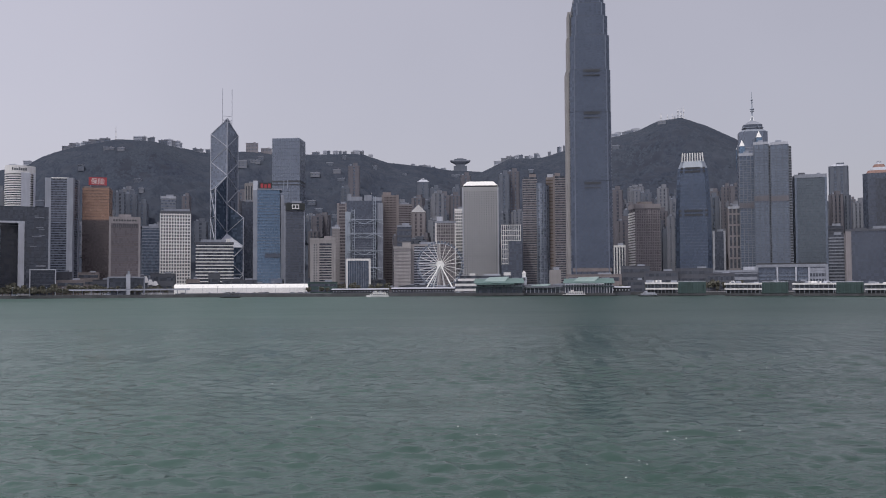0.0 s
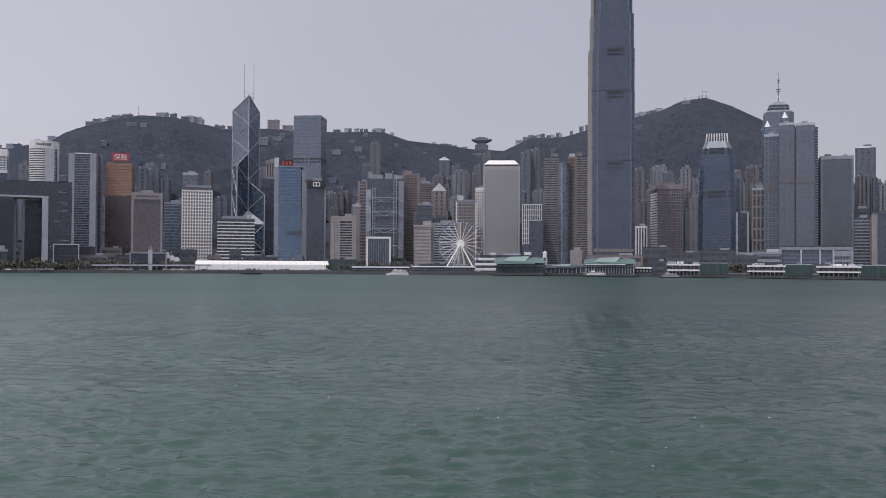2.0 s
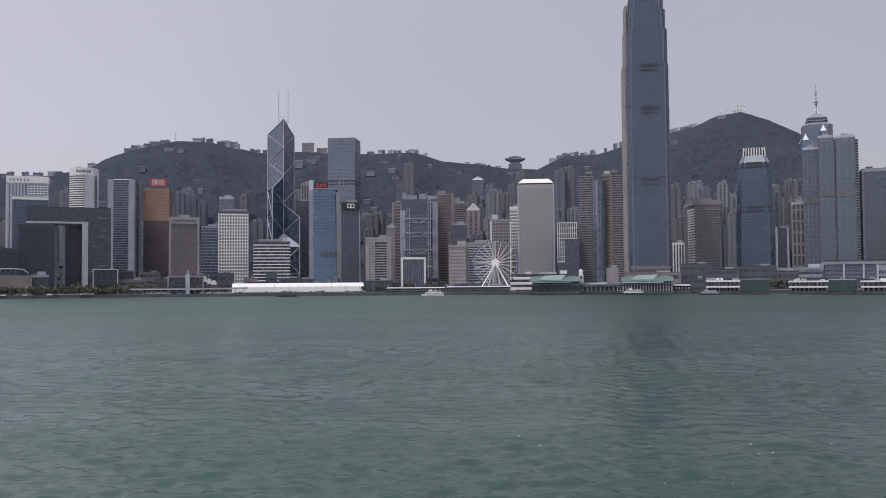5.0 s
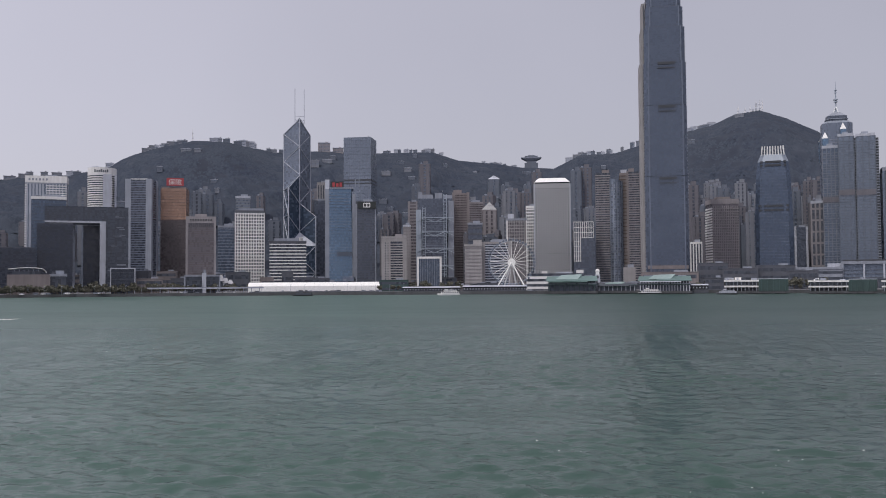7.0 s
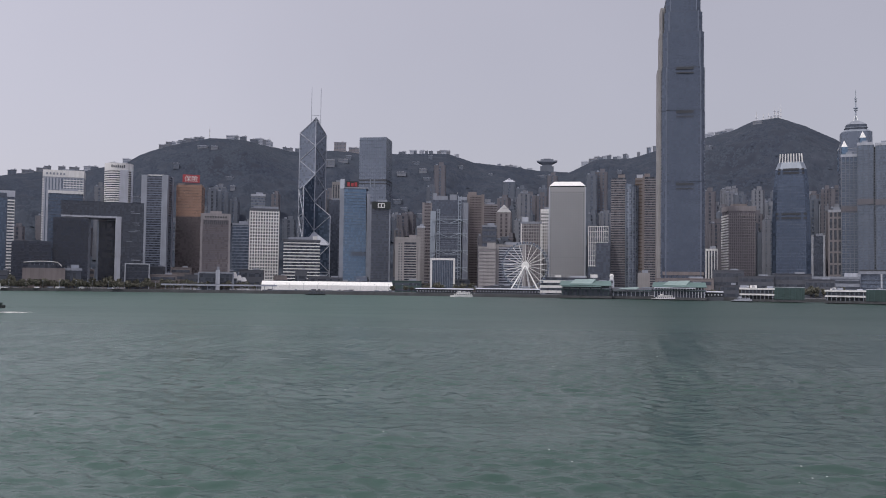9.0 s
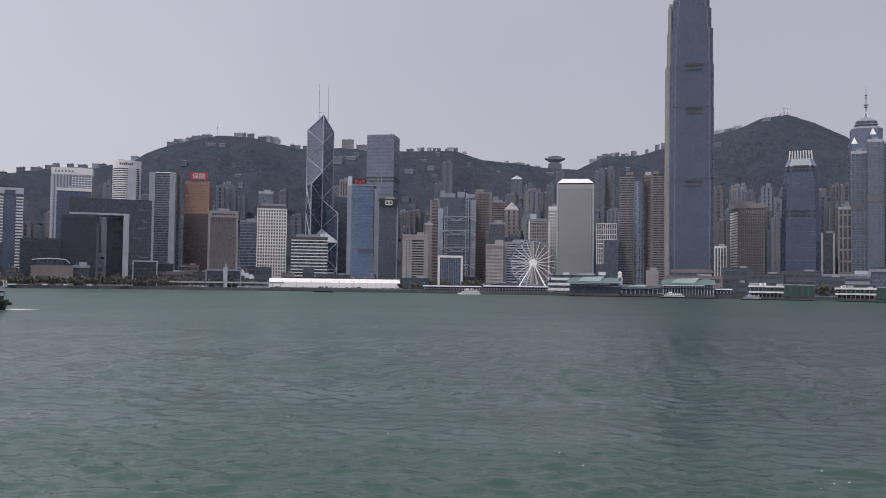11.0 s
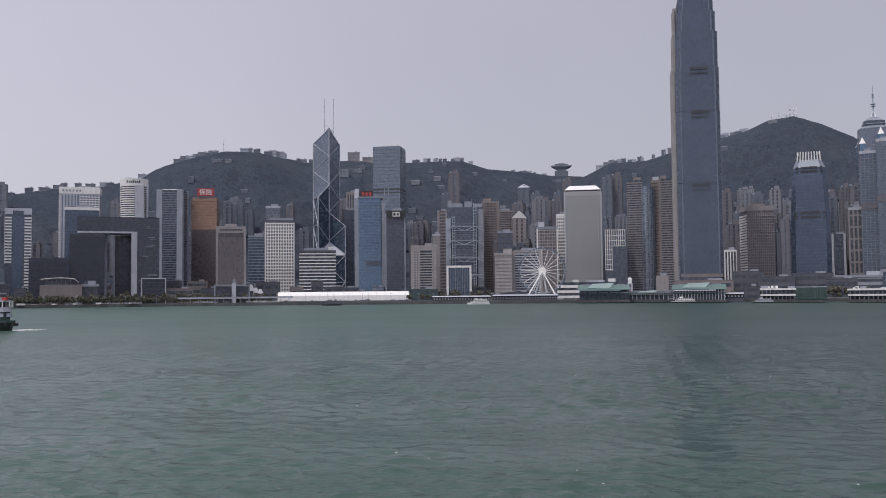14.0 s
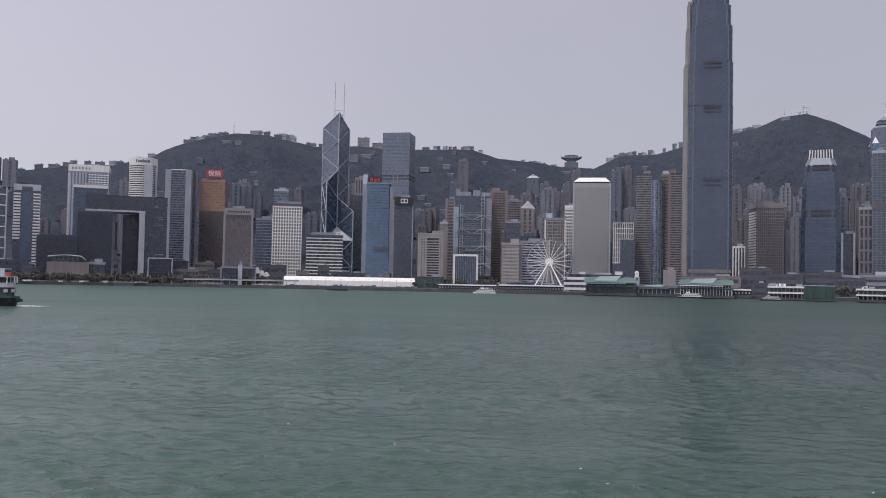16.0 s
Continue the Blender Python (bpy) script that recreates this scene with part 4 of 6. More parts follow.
def peaked_tower(name, label, x, y, w, d, top, rz):
    z0 = ground(x, y) - 1
    h = top - z0
    e = thing(name, label, "tower", x, y, z0, rz)
    part("shaft", prism_bm(octagon(w, 8, d), 0, h), "g_navy", e)
    for i in range(4):
        k = 0.8 - 0.19 * i
        part("roof_step", prism_bm(octagon(w * k, 4, d * k), h + i * 5.6, h + i * 5.6 + 5.7, octagon(w * (k - 0.13), 3, d * (k - 0.13))), "copper" if i % 2 == 0 else "pale", e)
    slab("front_bay", w * 0.3, d + 1.5, h - 10, "g_dark", e, (w * 0.05, 0, 0))
    slab("low_block", w * 0.3, 8, h * 0.5, "tan", e, (0, -d / 2 - 3, 0))
    for i in range(30):
        slab("floor_line", w - 14, d + 0.6, 0.8, "dkgrey", e, (0, 0, 4 + i * (h - 8) / 30))
    return e


def curved_hall(name, label, x, y, w, d, top, rz):
    z0 = ground(x, y) - 0.5
    h = top - z0
    e = thing(name, label, "hall", x, y, z0, rz)
    slab("body", w, d, h, "brown", e)
    slab("glass_lantern", w * 0.66, d * 0.7, 4.0, "g_dark", e, (-w * 0.05, 0, h))
    bm = bmesh.new()
    n = 16
    prev = None
    for i in range(n + 1):
        u = i / n - 0.5
        zz = h + 6.0 + 1.6 * math.sin((u + 0.5) * math.pi) - (4.0 if u > 0.4 else 0) * (u - 0.4) * 10
        row = [bm.verts.new((u * w * 0.9 - w * 0.03, s * d * 0.45, zz + t)) for s, t in ((-1, 0), (1, 0), (1, 0.8), (-1, 0.8))]
        if prev:
            for k in range(4):
                bm.faces.new((prev[k], prev[(k + 1) % 4], row[(k + 1) % 4], row[k]))
        else:
            bm.faces.new(row[::-1])
        prev = row
    bm.faces.new(prev)
    part("curved_roof", bm, "canvas", e, "white curved roof edge")
    for i in range(7):
        slab("roof_prop", 0.6, 0.6, 2.6, "grey", e, ((i - 3) * w * 0.11, -d * 0.4, h + 3.6))
    return e


def banded_bay_block(name, label, x, y, w, d, top, rz):
    """Beige stone block: blank edges, a column of small windows and a broad bay of dark bands."""
    z0 = ground(x, y) - 1
    h = top - z0
    e = thing(name, label, "building", x, y, z0, rz)
    slab("body", w, d, h, "beige", e)
    slab("dark_bay", w * 0.5, d + 0.6, h - 13, "g_black", e, (w * 0.1, 0, 6))
    n = 17
    for i in range(n):
        zf = 7 + i * (h - 15) / n
        slab("floor_band", w * 0.5, d + 1.8, 1.7, "beige", e, (w * 0.1, 0, zf))
        slab("window", 2.0, d + 0.3, 1.9, "g_dark", e, (-w * 0.34, 0, zf + 1.6))
        slab("window", 1.2, d + 0.3, 1.9, "g_dark", e, (-w * 0.24, 0, zf + 1.6))
    for fx in (-0.16, 0.36):
        slab("bay_jamb", 1.6, d + 2.4, h - 8, "beige", e, (fx * w, 0, 3))
    slab("parapet", w + 0.8, d + 0.8, 2.4, "beige", e, (0, 0, h - 1.5))
    slab("roof_plant", w * 0.3, d * 0.4, 4.0, "tan", e, (w * 0.2, 0, h + 0.9))
    return e


def low_block(name, label, x, y, w, d, top, rz, skin="grey", glass="g_dark", n=2):
    z0 = ground(x, y) - 0.5
    h = max(3.0, top - z0)
    e = thing(name, label, "building", x, y, z0, rz)
    body = slab("body", w, d, h, skin, e)
    for i in range(n):
        slab("window_band", w * 0.92, d + 0.3, h / n * 0.42, glass, body, (0, 0, h * (i + 0.3) / n))
    slab("parapet", w + 0.7, d + 0.7, 0.8, skin, e, (0, 0, h))
    slab("roof_plant", w * 0.25, d * 0.4, 2.2, "grey", e, (w * 0.2, 0, h + 0.8))
    return e


# ---- waterfront ----
def marquee(name, label, x, y, w, d, top, rz):
    """Long white event tent: bays of canvas over a curved section, with side walls and a low fence."""
    z0 = ground(x, y)
    h = top - z0
    e = thing(name, label, "tent", x, y, z0, rz)
    n = 16
    for i in range(n):
        bm = bmesh.new()
        x0, x1 = -w / 2 + w * i / n, -w / 2 + w * (i + 1) / n - 0.12
        prof = [(-d / 2, 0), (-d / 2, h * 0.62), (-d * 0.36, h * 0.86), (0, h), (d * 0.36, h * 0.86), (d / 2, h * 0.62), (d / 2, 0)]
        lo = [bm.verts.new((x0, p[0], p[1])) for p in prof]
        hi = [bm.verts.new((x1, p[0], p[1])) for p in prof]
        for k in range(6):
            bm.faces.new((lo[k], lo[k + 1], hi[k + 1], hi[k]))
        bm.faces.new(lo[::-1]), bm.faces.new(hi)
        part("canvas_bay", bm, "canvas", e)
    rng = random.Random(3)
    for i in range(18):
        slab("ground_box", 2 + rng.random() * 5, 2.0, 1 + rng.random() * 1.6, ("pale", "dkgrey", "grey")[i % 3], e, ((rng.random() - 0.5) * w, -d / 2 - 3, 0))
    slab("fence", w * 0.98, 0.2, 1.1, "dkgrey", e, (0, -d / 2 - 6, 0))
    return e


def observation_wheel(x, y, rz, hub, r):
    """Slender white wheel: rim tubes, spokes, hub drum, cabins and splayed legs."""
    e = thing("observation_wheel", "tall white observation wheel with enclosed cabins on the waterfront", "ferris wheel", x, y, LAND, rz)
    z = hub - LAND
    for off in (-1.6, 1.6):
        n = 56
        bm = bmesh.new()
        for i in range(n):
            a, b = 2 * math.pi * i / n, 2 * math.pi * (i + 1) / n
            rod_bm((math.cos(a) * r, off, z + math.sin(a) * r), (math.cos(b) * r, off, z + math.sin(b) * r), 0.3, bm, 5)
        part("rim", bm, "tube", e)
    for i in range(21):
        a = 2 * math.pi * (i + 0.3) / 21
        for off in (-1, 1):
            part("spoke", rod_bm((math.cos(a) * 3, off * 2.6, z + math.sin(a) * 3), (math.cos(a) * r, off * 1.6, z + math.sin(a) * r), 0.3, sides=4), "white", e)
    part("hub", rod_bm((0, -4.2, z), (0, 4.2, z), 4.6, sides=20), "canvas", e)
    cab = bmesh.new()
    bmesh.ops.create_uvsphere(cab, u_segments=8, v_segments=5, radius=1.25, matrix=Matrix.Diagonal((1, 0.9, 1.1, 1)))
    cab = finish(cab, "cabin", "g_grey")
    for i in range(42):
        a = 2 * math.pi * i / 42
        part("cabin", cab, "g_grey", e, "", (math.cos(a) * (r + 1.7), 0, z + math.sin(a) * (r + 1.7)))
    for s in (-1, 1):
        for fx in (-19, 17) if s < 0 else (-10.5, 7):
            part("leg", rod_bm((0, s * 4, z), (fx, s * 13, 1.0), 0.8, sides=8), "canvas", e)
    slab("boarding_deck", 46, 22, 1.6, "grey", e)
    slab("ticket_house", 20, 6, 4.5, "pale", e, (-6, -12, 0))
    return e


def pier_hall(name, label, x, y, w, d, top, rz, roof_mat="verdigris", body="dkgreen", cols=12, col_mat="pale"):
    """Ferry pier: a deck on piles, a columned lower storey, an upper hall and hipped roofs."""
    e = thing(name, label, "pier", x, y, 0.0, rz)
    slab("deck", w, d, 2.6, "seawall", e, (0, 0, 0.6))
    h = top
    slab("lower_hall", w * 0.92, d * 0.7, h * 0.4, "g_navy", e, (0, d * 0.1, 3.2))
    for i in range(cols):
        slab("column", 0.9, 0.9, h * 0.52, col_mat, e, ((-0.5 + (i + 0.5) / cols) * w * 0.96, -d * 0.44, 3.2))
    slab("gallery_floor", w * 0.97, d * 0.92, 0.9, body, e, (0, 0, 3.2 + h * 0.3))
    slab("upper_hall", w * 0.88, d * 0.7, h * 0.25, "g_dark", e, (0, d * 0.05, 3.2 + h * 0.3 + 0.9))
    zr = 3.2 + h * 0.52
    for i, (fx, fw, k) in enumerate(((-0.3, 0.4, 0.84), (0.02, 0.34, 1.0), (0.33, 0.34, 0.88))):
        pw = w * fw
        part("hipped_roof", prism_bm(octagon(pw, 0.3, d * (1.0 if i != 1 else 1.08)), zr, zr + (top - zr) * k * 0.85, octagon(pw * 0.9, 0.3, d * 0.12)), roof_mat, e, "", (fx * w, 0, 0))
        slab("ridge_vent", pw * 0.45, d * 0.12, 1.1, "grey", e, (fx * w, 0, zr + (top - zr) * k * 0.85 - 0.3))
    part("lean_to_roof", prism_bm([(-w * 0.46, -d * 0.6), (w * 0.3, -d * 0.6), (w * 0.3, -d * 0.3), (-w * 0.46, -d * 0.3)], zr - 1.6, zr,
                                  [(-w * 0.46, -d * 0.6, zr - 1.2), (w * 0.3, -d * 0.6, zr - 1.2), (w * 0.3, -d * 0.3, zr + 0.8), (-w * 0.46, -d * 0.3, zr + 0.8)]), "pale" if cols > 12 else roof_mat, e)
    # sunlit part of the roof slope, painted as a paler panel
    zp = zr + (top - zr) * 0.2
    part("skylight_panel", prism_bm([(-w * 0.3, -d * 0.42), (w * 0.12, -d * 0.42), (w * 0.2, -d * 0.1), (-w * 0.2, -d * 0.1)], zp, zp + 0.5,
                                    [(-w * 0.3, -d * 0.42, zp + 0.6), (w * 0.12, -d * 0.42, zp + 0.6), (w * 0.2, -d * 0.1, top + 0.2), (-w * 0.2, -d * 0.1, top - 0.6)]), "mint", e, "sloping roof panel, painted pale turquoise as sunlit")
    for i in range(5):
        slab("gallery_rail", w * 0.17, 0.3, 0.9, "grey", e, ((-0.4 + 0.2 * i) * w, -d * 0.45, 3.2 + h * 0.3 + 1.0))
    slab("eave_board", w + 0.6, d + 0.6, 0.5, "green", e, (0, 0, zr - 0.5))
    for i in range(cols):
        slab("pile", 0.9, 0.9, 4.0, "seawall", e, ((-0.5 + (i + 0.5) / cols) * w, -d * 0.46, -3.0))
    return e


def ferry_pier(name, label, x, y, w, d, top, rz, green):
    """Two-storey pier: white galleried hall beside a dark green shed."""
    e = thing(name, label, "pier", x, y, 0.0, rz)
    wg, ww = w * green, w * (1 - green)
    slab("deck", w, d, 2.4, "seawall", e, (0, 0, 0.6))
    for i in range(9):
        slab("pile", 1.0, 1.0, 4.0, "seawall", e, ((-0.5 + (i + 0.5) / 9) * w, -d * 0.46, -3.0))
    h = top - 3
    slab("green_shed", wg, d * 0.96, h * 0.96, "dkgreen", e, (w / 2 - wg / 2, -1, 3))
    for i in range(5):
        slab("shed_rib", 0.5, d, h * 0.9, "green", e, (w / 2 - wg + (i + 0.5) * wg / 5, -1.2, 3))
    cx = -w / 2 + ww / 2
    slab("lower_hall", ww * 0.94, d * 0.8, h * 0.36, "dark", e, (cx, 1, 3))
    slab("gallery_band", ww, d, h * 0.13, "white", e, (cx, 0, 3 + h * 0.30))
    slab("upper_hall", ww * 0.95, d * 0.84, h * 0.3, "g_dark", e, (cx, 0.5, 3 + h * 0.47))
    slab("roof_band", ww * 1.02, d * 1.02, h * 0.14, "white", e, (cx, 0, 3 + h * 0.76))
    for i in range(9):
        slab("column", 0.6, d * 0.98, h * 0.76, "grey", e, (cx + (-0.5 + (i + 0.5) / 9) * ww, 0, 3))
    rng = random.Random(int(abs(x)))
    for i in range(6):
        slab("roof_plant", 2 + rng.random() * 6, 4, 1 + rng.random() * 1.6, ("pale", "grey", "white")[i % 3], e, (cx + (rng.random() - 0.5) * ww * 0.8, 0, 3 + h * 0.9))
    slab("fascia", wg, 0.6, 1.0, "pale", e, (w / 2 - wg / 2, -d / 2 + 0.2, 3 + h * 0.93))
    return e


def low_pavilion(name, label, x, y, w, d, top, rz):
    z0 = ground(x, y) - 3.5
    h = top - z0
    e = thing(name, label, "pavilion", x, y, z0, rz)
    slab("base", w, d, h * 0.45, "dkgrey", e)
    slab("hall", w * 0.97, d * 0.8, h * 0.4, "dark", e, (0, 1, h * 0.45))
    n = int(w / 3.2)
    for i in range(n):
        slab("post", 1.3, 0.8, h * 0.16, "pale", e, ((-0.5 + (i + 0.5) / n) * w * 0.97, -d * 0.4, h * 0.55))
    part("roof", prism_bm(octagon(w, 0.5, d), h * 0.87, h, octagon(w * 0.97, 0.3, d * 0.4)), "pale", e)
    return e


def footbridge(name, label, x, y, w, d, top, rz):
    e = thing(name, label, "walkway", x, y, LAND, rz)
    h = top - LAND
    slab("deck", w, d, 0.9, "pale", e, (0, 0, h - 2.0))
    slab("rail", w, 0.2, 1.0, "grey", e, (0, -d / 2 + 0.2, h - 1.1))
    n = int(w / 9)
    for i in range(n):
        slab("post", 0.8, 0.8, h - 2.0, "grey", e, ((-0.5 + (i + 0.5) / n) * w, 0, 0))
    return e


def boat(name, label, x, y, length, rz, hull="hull", decks=2, stripe=None, upper="white"):
    """Harbour boat: flared hull, stepped deckhouses with window strips, a funnel and a mast."""
    e = thing(name, label, "boat", x, y, 0.0, rz)
    L, b = length, length * 0.12

    def plan(k):
        return [(-L / 2, -b * 0.75 * k), (L * 0.28, -b * k), (L * 0.5 * (0.92 + 0.08 * k), 0), (L * 0.28, b * k), (-L / 2, b * 0.75 * k)]

    part("hull", prism_bm(plan(0.82), -0.6, L * 0.065, plan(1.0)), hull, e)
    part("deck_edge", prism_bm(plan(1.03), L * 0.065, L * 0.08), stripe or upper, e)
    z = L * 0.08
    for i in range(decks):
        dl = L * (0.78 - 0.2 * i)
        x0 = -L * 0.06 - i * L * 0.02
        house = slab("deckhouse", dl, b * (1.6 - 0.15 * i), L * 0.06, upper, e, (x0, 0, z))
        nwin = 9 - 2 * i
        for k in range(nwin):
            slab("cabin_window", dl / nwin * 0.62, b * (1.6 - 0.15 * i) + 0.16, L * 0.026, "g_dark", house, ((-0.5 + (k + 0.5) / nwin) * dl * 0.96, 0, L * 0.02))
        z += L * 0.06
        slab("deck_roof", dl * 1.05, b * (1.7 - 0.15 * i), L * 0.008, upper, e, (x0, 0, z))
        z += L * 0.008
    slab("wheelhouse", L * 0.13, b * 0.9, L * 0.055, upper, e, (L * 0.08, 0, z))
    part("funnel", rod_bm((-L * 0.12, 0, z), (-L * 0.13, 0, z + L * 0.07), L * 0.02, sides=8), hull, e)
    part("mast", rod_bm((L * 0.06, 0, z), (L * 0.06, 0, z + L * 0.16), L * 0.004, sides=5), "steel", e)
    return e


# ---- trees ----
def tree_mesh(seed, tall, spread):
    rng = random.Random(seed)
    bm = bmesh.new()
    rod_bm((0, 0, -0.5), (0.2, 0.1, tall * 0.5), 0.3, bm, 6, 0.16)
    for i in range(5):
        a = rng.random() * 6.28
        rod_bm((0.1, 0.1, tall * (0.3 + 0.04 * i)), (math.cos(a) * spread * 0.6, math.sin(a) * spread * 0.6, tall * (0.55 + 0.06 * i)), 0.13, bm, 5, 0.05)
    trunk = finish(bm, "trunk", "bark")
    bm = bmesh.new()
    lobes = [(rng.gauss(0, spread * 0.42), rng.gauss(0, spread * 0.42), tall * (0.5 + 0.4 * rng.random()), spread * (0.28 + 0.22 * rng.random())) for _ in range(9)]
    for i in range(230):
        lx, ly, lz, lr = lobes[i % 9]
        v = Vector((rng.gauss(0, 1), rng.gauss(0, 1), rng.gauss(0, 0.8))).normalized() * lr * (0.6 + 0.5 * rng.random())
        s = 0.45 + 0.5 * rng.random()
        q = Euler((rng.random() * 3.1, rng.random() * 3.1, rng.random() * 6.2)).to_matrix()
        c = Vector((lx, ly, lz)) + v
        vs = [bm.verts.new(c + q @ Vector(p)) for p in ((-s, -s * 0.6, 0), (s, -s * 0.5, s * 0.3), (s * 0.7, s, 0), (-s * 0.8, s * 0.7, -s * 0.3))]
        bm.faces.new(vs)
    return trunk, finish(bm, "crown", "leaf")


def clock_tower(name, label, x, y, w, d, top, rz):
    e = thing(name, label, "clock tower", x, y, LAND - 0.5, rz)
    h = top - LAND
    slab("shaft", w, d, h * 0.75, "pale", e)
    slab("belfry", w * 0.7, d * 0.7, h * 0.16, "white", e, (0, 0, h * 0.75))
    bm = bmesh.new()
    bmesh.ops.create_uvsphere(bm, u_segments=12, v_segments=8, radius=w * 0.42, matrix=Matrix.Translation((0, 0, h * 0.91)))
    part("dome", bm, "white", e)
    part("clock_face", bmesh_disc(w * 0.28, 0.2, None, (0, -d / 2, h * 0.64), 16), "dkgrey", e)
    return e


def peaked_tent(name, label, x, y, w, d, top, rz):
    z0 = ground(x, y)
    h = top - z0
    e = thing(name, label, "tent", x, y, z0, rz)
    for i, (fx, k) in enumerate(((-0.3, 0.62), (0.02, 0.5), (0.32, 0.44))):
        ww = w * 0.42
        part("canopy", prism_bm([(-ww / 2, -d / 2), (ww / 2, -d / 2), (ww / 2, d / 2), (-ww / 2, d / 2)], h * k * 0.62, h * k, [(-ww * 0.3, -2), (ww * 0.1, -2), (ww * 0.1, 2), (-ww * 0.3, 2)]), "canvas", e, "", (fx * w, 0, 0))
        for sx in (-1, 1):
            slab("tent_pole", 0.5, 0.5, h * k * 0.62, "steel", e, (fx * w + sx * ww * 0.45, -d * 0.45, 0))
    return e


def cross_harbour_ferry(x, y):
    """Double-ended two-deck ferry, seen from its stern quarter, with foam at its heel."""
    e = thing("harbour_ferry", "two-deck harbour ferry, dark green hull and cream upper deck", "ferry", x - 21.0, y + 3, 0.0, 171)
    L, b = 38.0, 4.6

    def plan(k, m=1.0):
        return [(math.cos(a) * L / 2 * m * (1 if abs(math.cos(a)) < 0.98 else 0.97), math.sin(a) * b * k * (1.15 if abs(math.sin(a)) > 0.5 else 1.0)) for a in (2 * math.pi * (i + 0.5) / 20 for i in range(20))]

    part("hull", prism_bm(plan(0.8, 0.92), -0.8, 2.6, plan(1.0)), "hull", e)
    e.scale = (1.2, 1.2, 1.25)
    part("fender_rail", prism_bm(plan(1.04, 1.01), 2.6, 3.2), "dkgreen", e)
    part("lower_saloon", prism_bm(plan(0.92, 0.9), 3.2, 6.0), "dkgreen", e)
    part("upper_deck", prism_bm(plan(1.0, 0.96), 6.0, 6.5), "pale", e)
    part("upper_rail", prism_bm(plan(0.97, 0.92), 6.5, 7.5), "pale", e)
    part("upper_saloon", prism_bm(plan(0.8, 0.8), 7.4, 9.2), "dark", e)
    part("roof_deck", prism_bm(plan(1.0, 0.94), 9.2, 9.7), "pale", e)
    for i in range(20):
        a = 2 * math.pi * (i + 0.5) / 20
        slab("deck_post", 0.25, 0.25, 2.0, "white", e, (math.cos(a) * L / 2 * 0.92, math.sin(a) * b * 1.02, 7.4))
        slab("saloon_window", 1.3, 0.25, 1.1, "pale", e, (math.cos(a) * L / 2 * 0.9, math.sin(a) * b * 1.06, 4.4), rz=math.degrees(math.atan2(math.cos(a) * b, -math.sin(a) * L / 2)))
        part("tyre_fender", bmesh_disc(0.55, 0.2), "hull", e, "", (math.cos(a) * L / 2 * 1.01, math.sin(a) * b * 1.2, 1.9), (0, 0, math.degrees(a) + 90))
    for sx in (-1, 1):
        bridge = slab("wheelhouse", 4.2, 3.4, 2.4, "pale", e, (sx * 12, 0, 9.7))
        slab("wheelhouse_window", 4.4, 3.0, 0.9, "g_dark", bridge, (0, 0, 1.1))
        slab("life_raft", 1.6, 1.2, 1.0, "redpaint", e, (sx * 16, 1.5, 9.7))
    part("funnel", rod_bm((0, 0, 9.7), (0, 0, 13.5), 1.2, sides=12), "pale", e)
    part("mast", rod_bm((4, 0, 9.7), (4, 0, 16.0), 0.16, sides=5), "steel", e)
    # churned foam trailing from the heel
    rng = random.Random(8)
    bm = bmesh.new()
    for i in range(120):
        u = rng.random() ** 2.0
        px, py = 0.5 + u * 10, (rng.random() - 0.5) * (5 + u * 6)
        s = (0.7 - 0.5 * u) * (0.3 + rng.random())
        bmesh.ops.create_icosphere(bm, subdivisions=1, radius=s, matrix=Matrix.Translation((px, py, 0.05)) @ Matrix.Diagonal((1.6, 1.0, 0.28, 1)))
    foam = new("wake_foam", finish(bm, "wake_foam", "canvas"))
    foam.matrix_basis = pose(x, y + 2, 0)
    tagged(foam, "white churned foam trailing behind the ferry", "foam", kind="stuff")
    return e


# ---- the city ----
tower("office_tower", "navy glass tower with white ledges at every refuge floor", -748.7, 1265.0, 38.7, 40.0, 135.6, 30.6, core="g_navy", band=(8, "white", 0.1), corner=("pale", 2.0))
flank_tower("flank_tower", "navy glass tower with white banded flanks and white top", -770.9, 1400.9, 39.4, 38.0, 154.3, 28.8)
apartment("apartment_block", "pale apartment block on the hillside", -1077.2, 1875.7, 29.8, 26.0, 257.5, 29.9, skin="flat1", bays=2)
apartment("apartment_block", "grey apartment block on the hillside", -1133.6, 1900.6, 36.7, 26.0, 266.6, 30.8, skin="flat3", bays=2)
slot_hotel("hotel_tower", "pale hotel tower with a sign along its white top", -795.6, 1666.9, 72.2, 34.0, 220.5, 19.5)
tower("office_block", "blue glass office block with a white sign fascia", -680.4, 1433.7, 51.7, 34.0, 156.4, 25.4, core="g_slate", parapet="white", band=(26, "dkgrey", 0.12))
round_hotel("hotel_tower", "white oval hotel tower with storey bands and sign drum", -681.2, 1646.7, 51.3, 44.0, 232.6, 22.5)
apartment("apartment_block", "small pale block between the towers", -723.5, 1659.1, 18.2, 20.0, 190.5, 23.6, skin="flat1", bays=2)
tower("office_tower", "grey office tower with dark window bands and blank corner shafts", -513.1, 1396.8, 39.7, 36.0, 179.2, 4.2, core="g_dark", band=(44, "slate_line", 0.35), corner=("grey", 9.0), plant=((-0.05, 0.0, 0.66, 0.5, 2.4, "canvas"),))
tower("copper_glass_tower", "office tower with copper glass above bronze glass", -474.9, 1443.9, 40.1, 40.0, 169.4, 10.2, core="g_bronze", split=(117.9, "g_gold"), band=(34, "g_bronze", 0.08), plant=((0.0, 0.0, 0.94, 0.9, 3.0, "brown"), (-0.05, 0.1, 0.6, 0.3, 5.0, "dkgrey")))
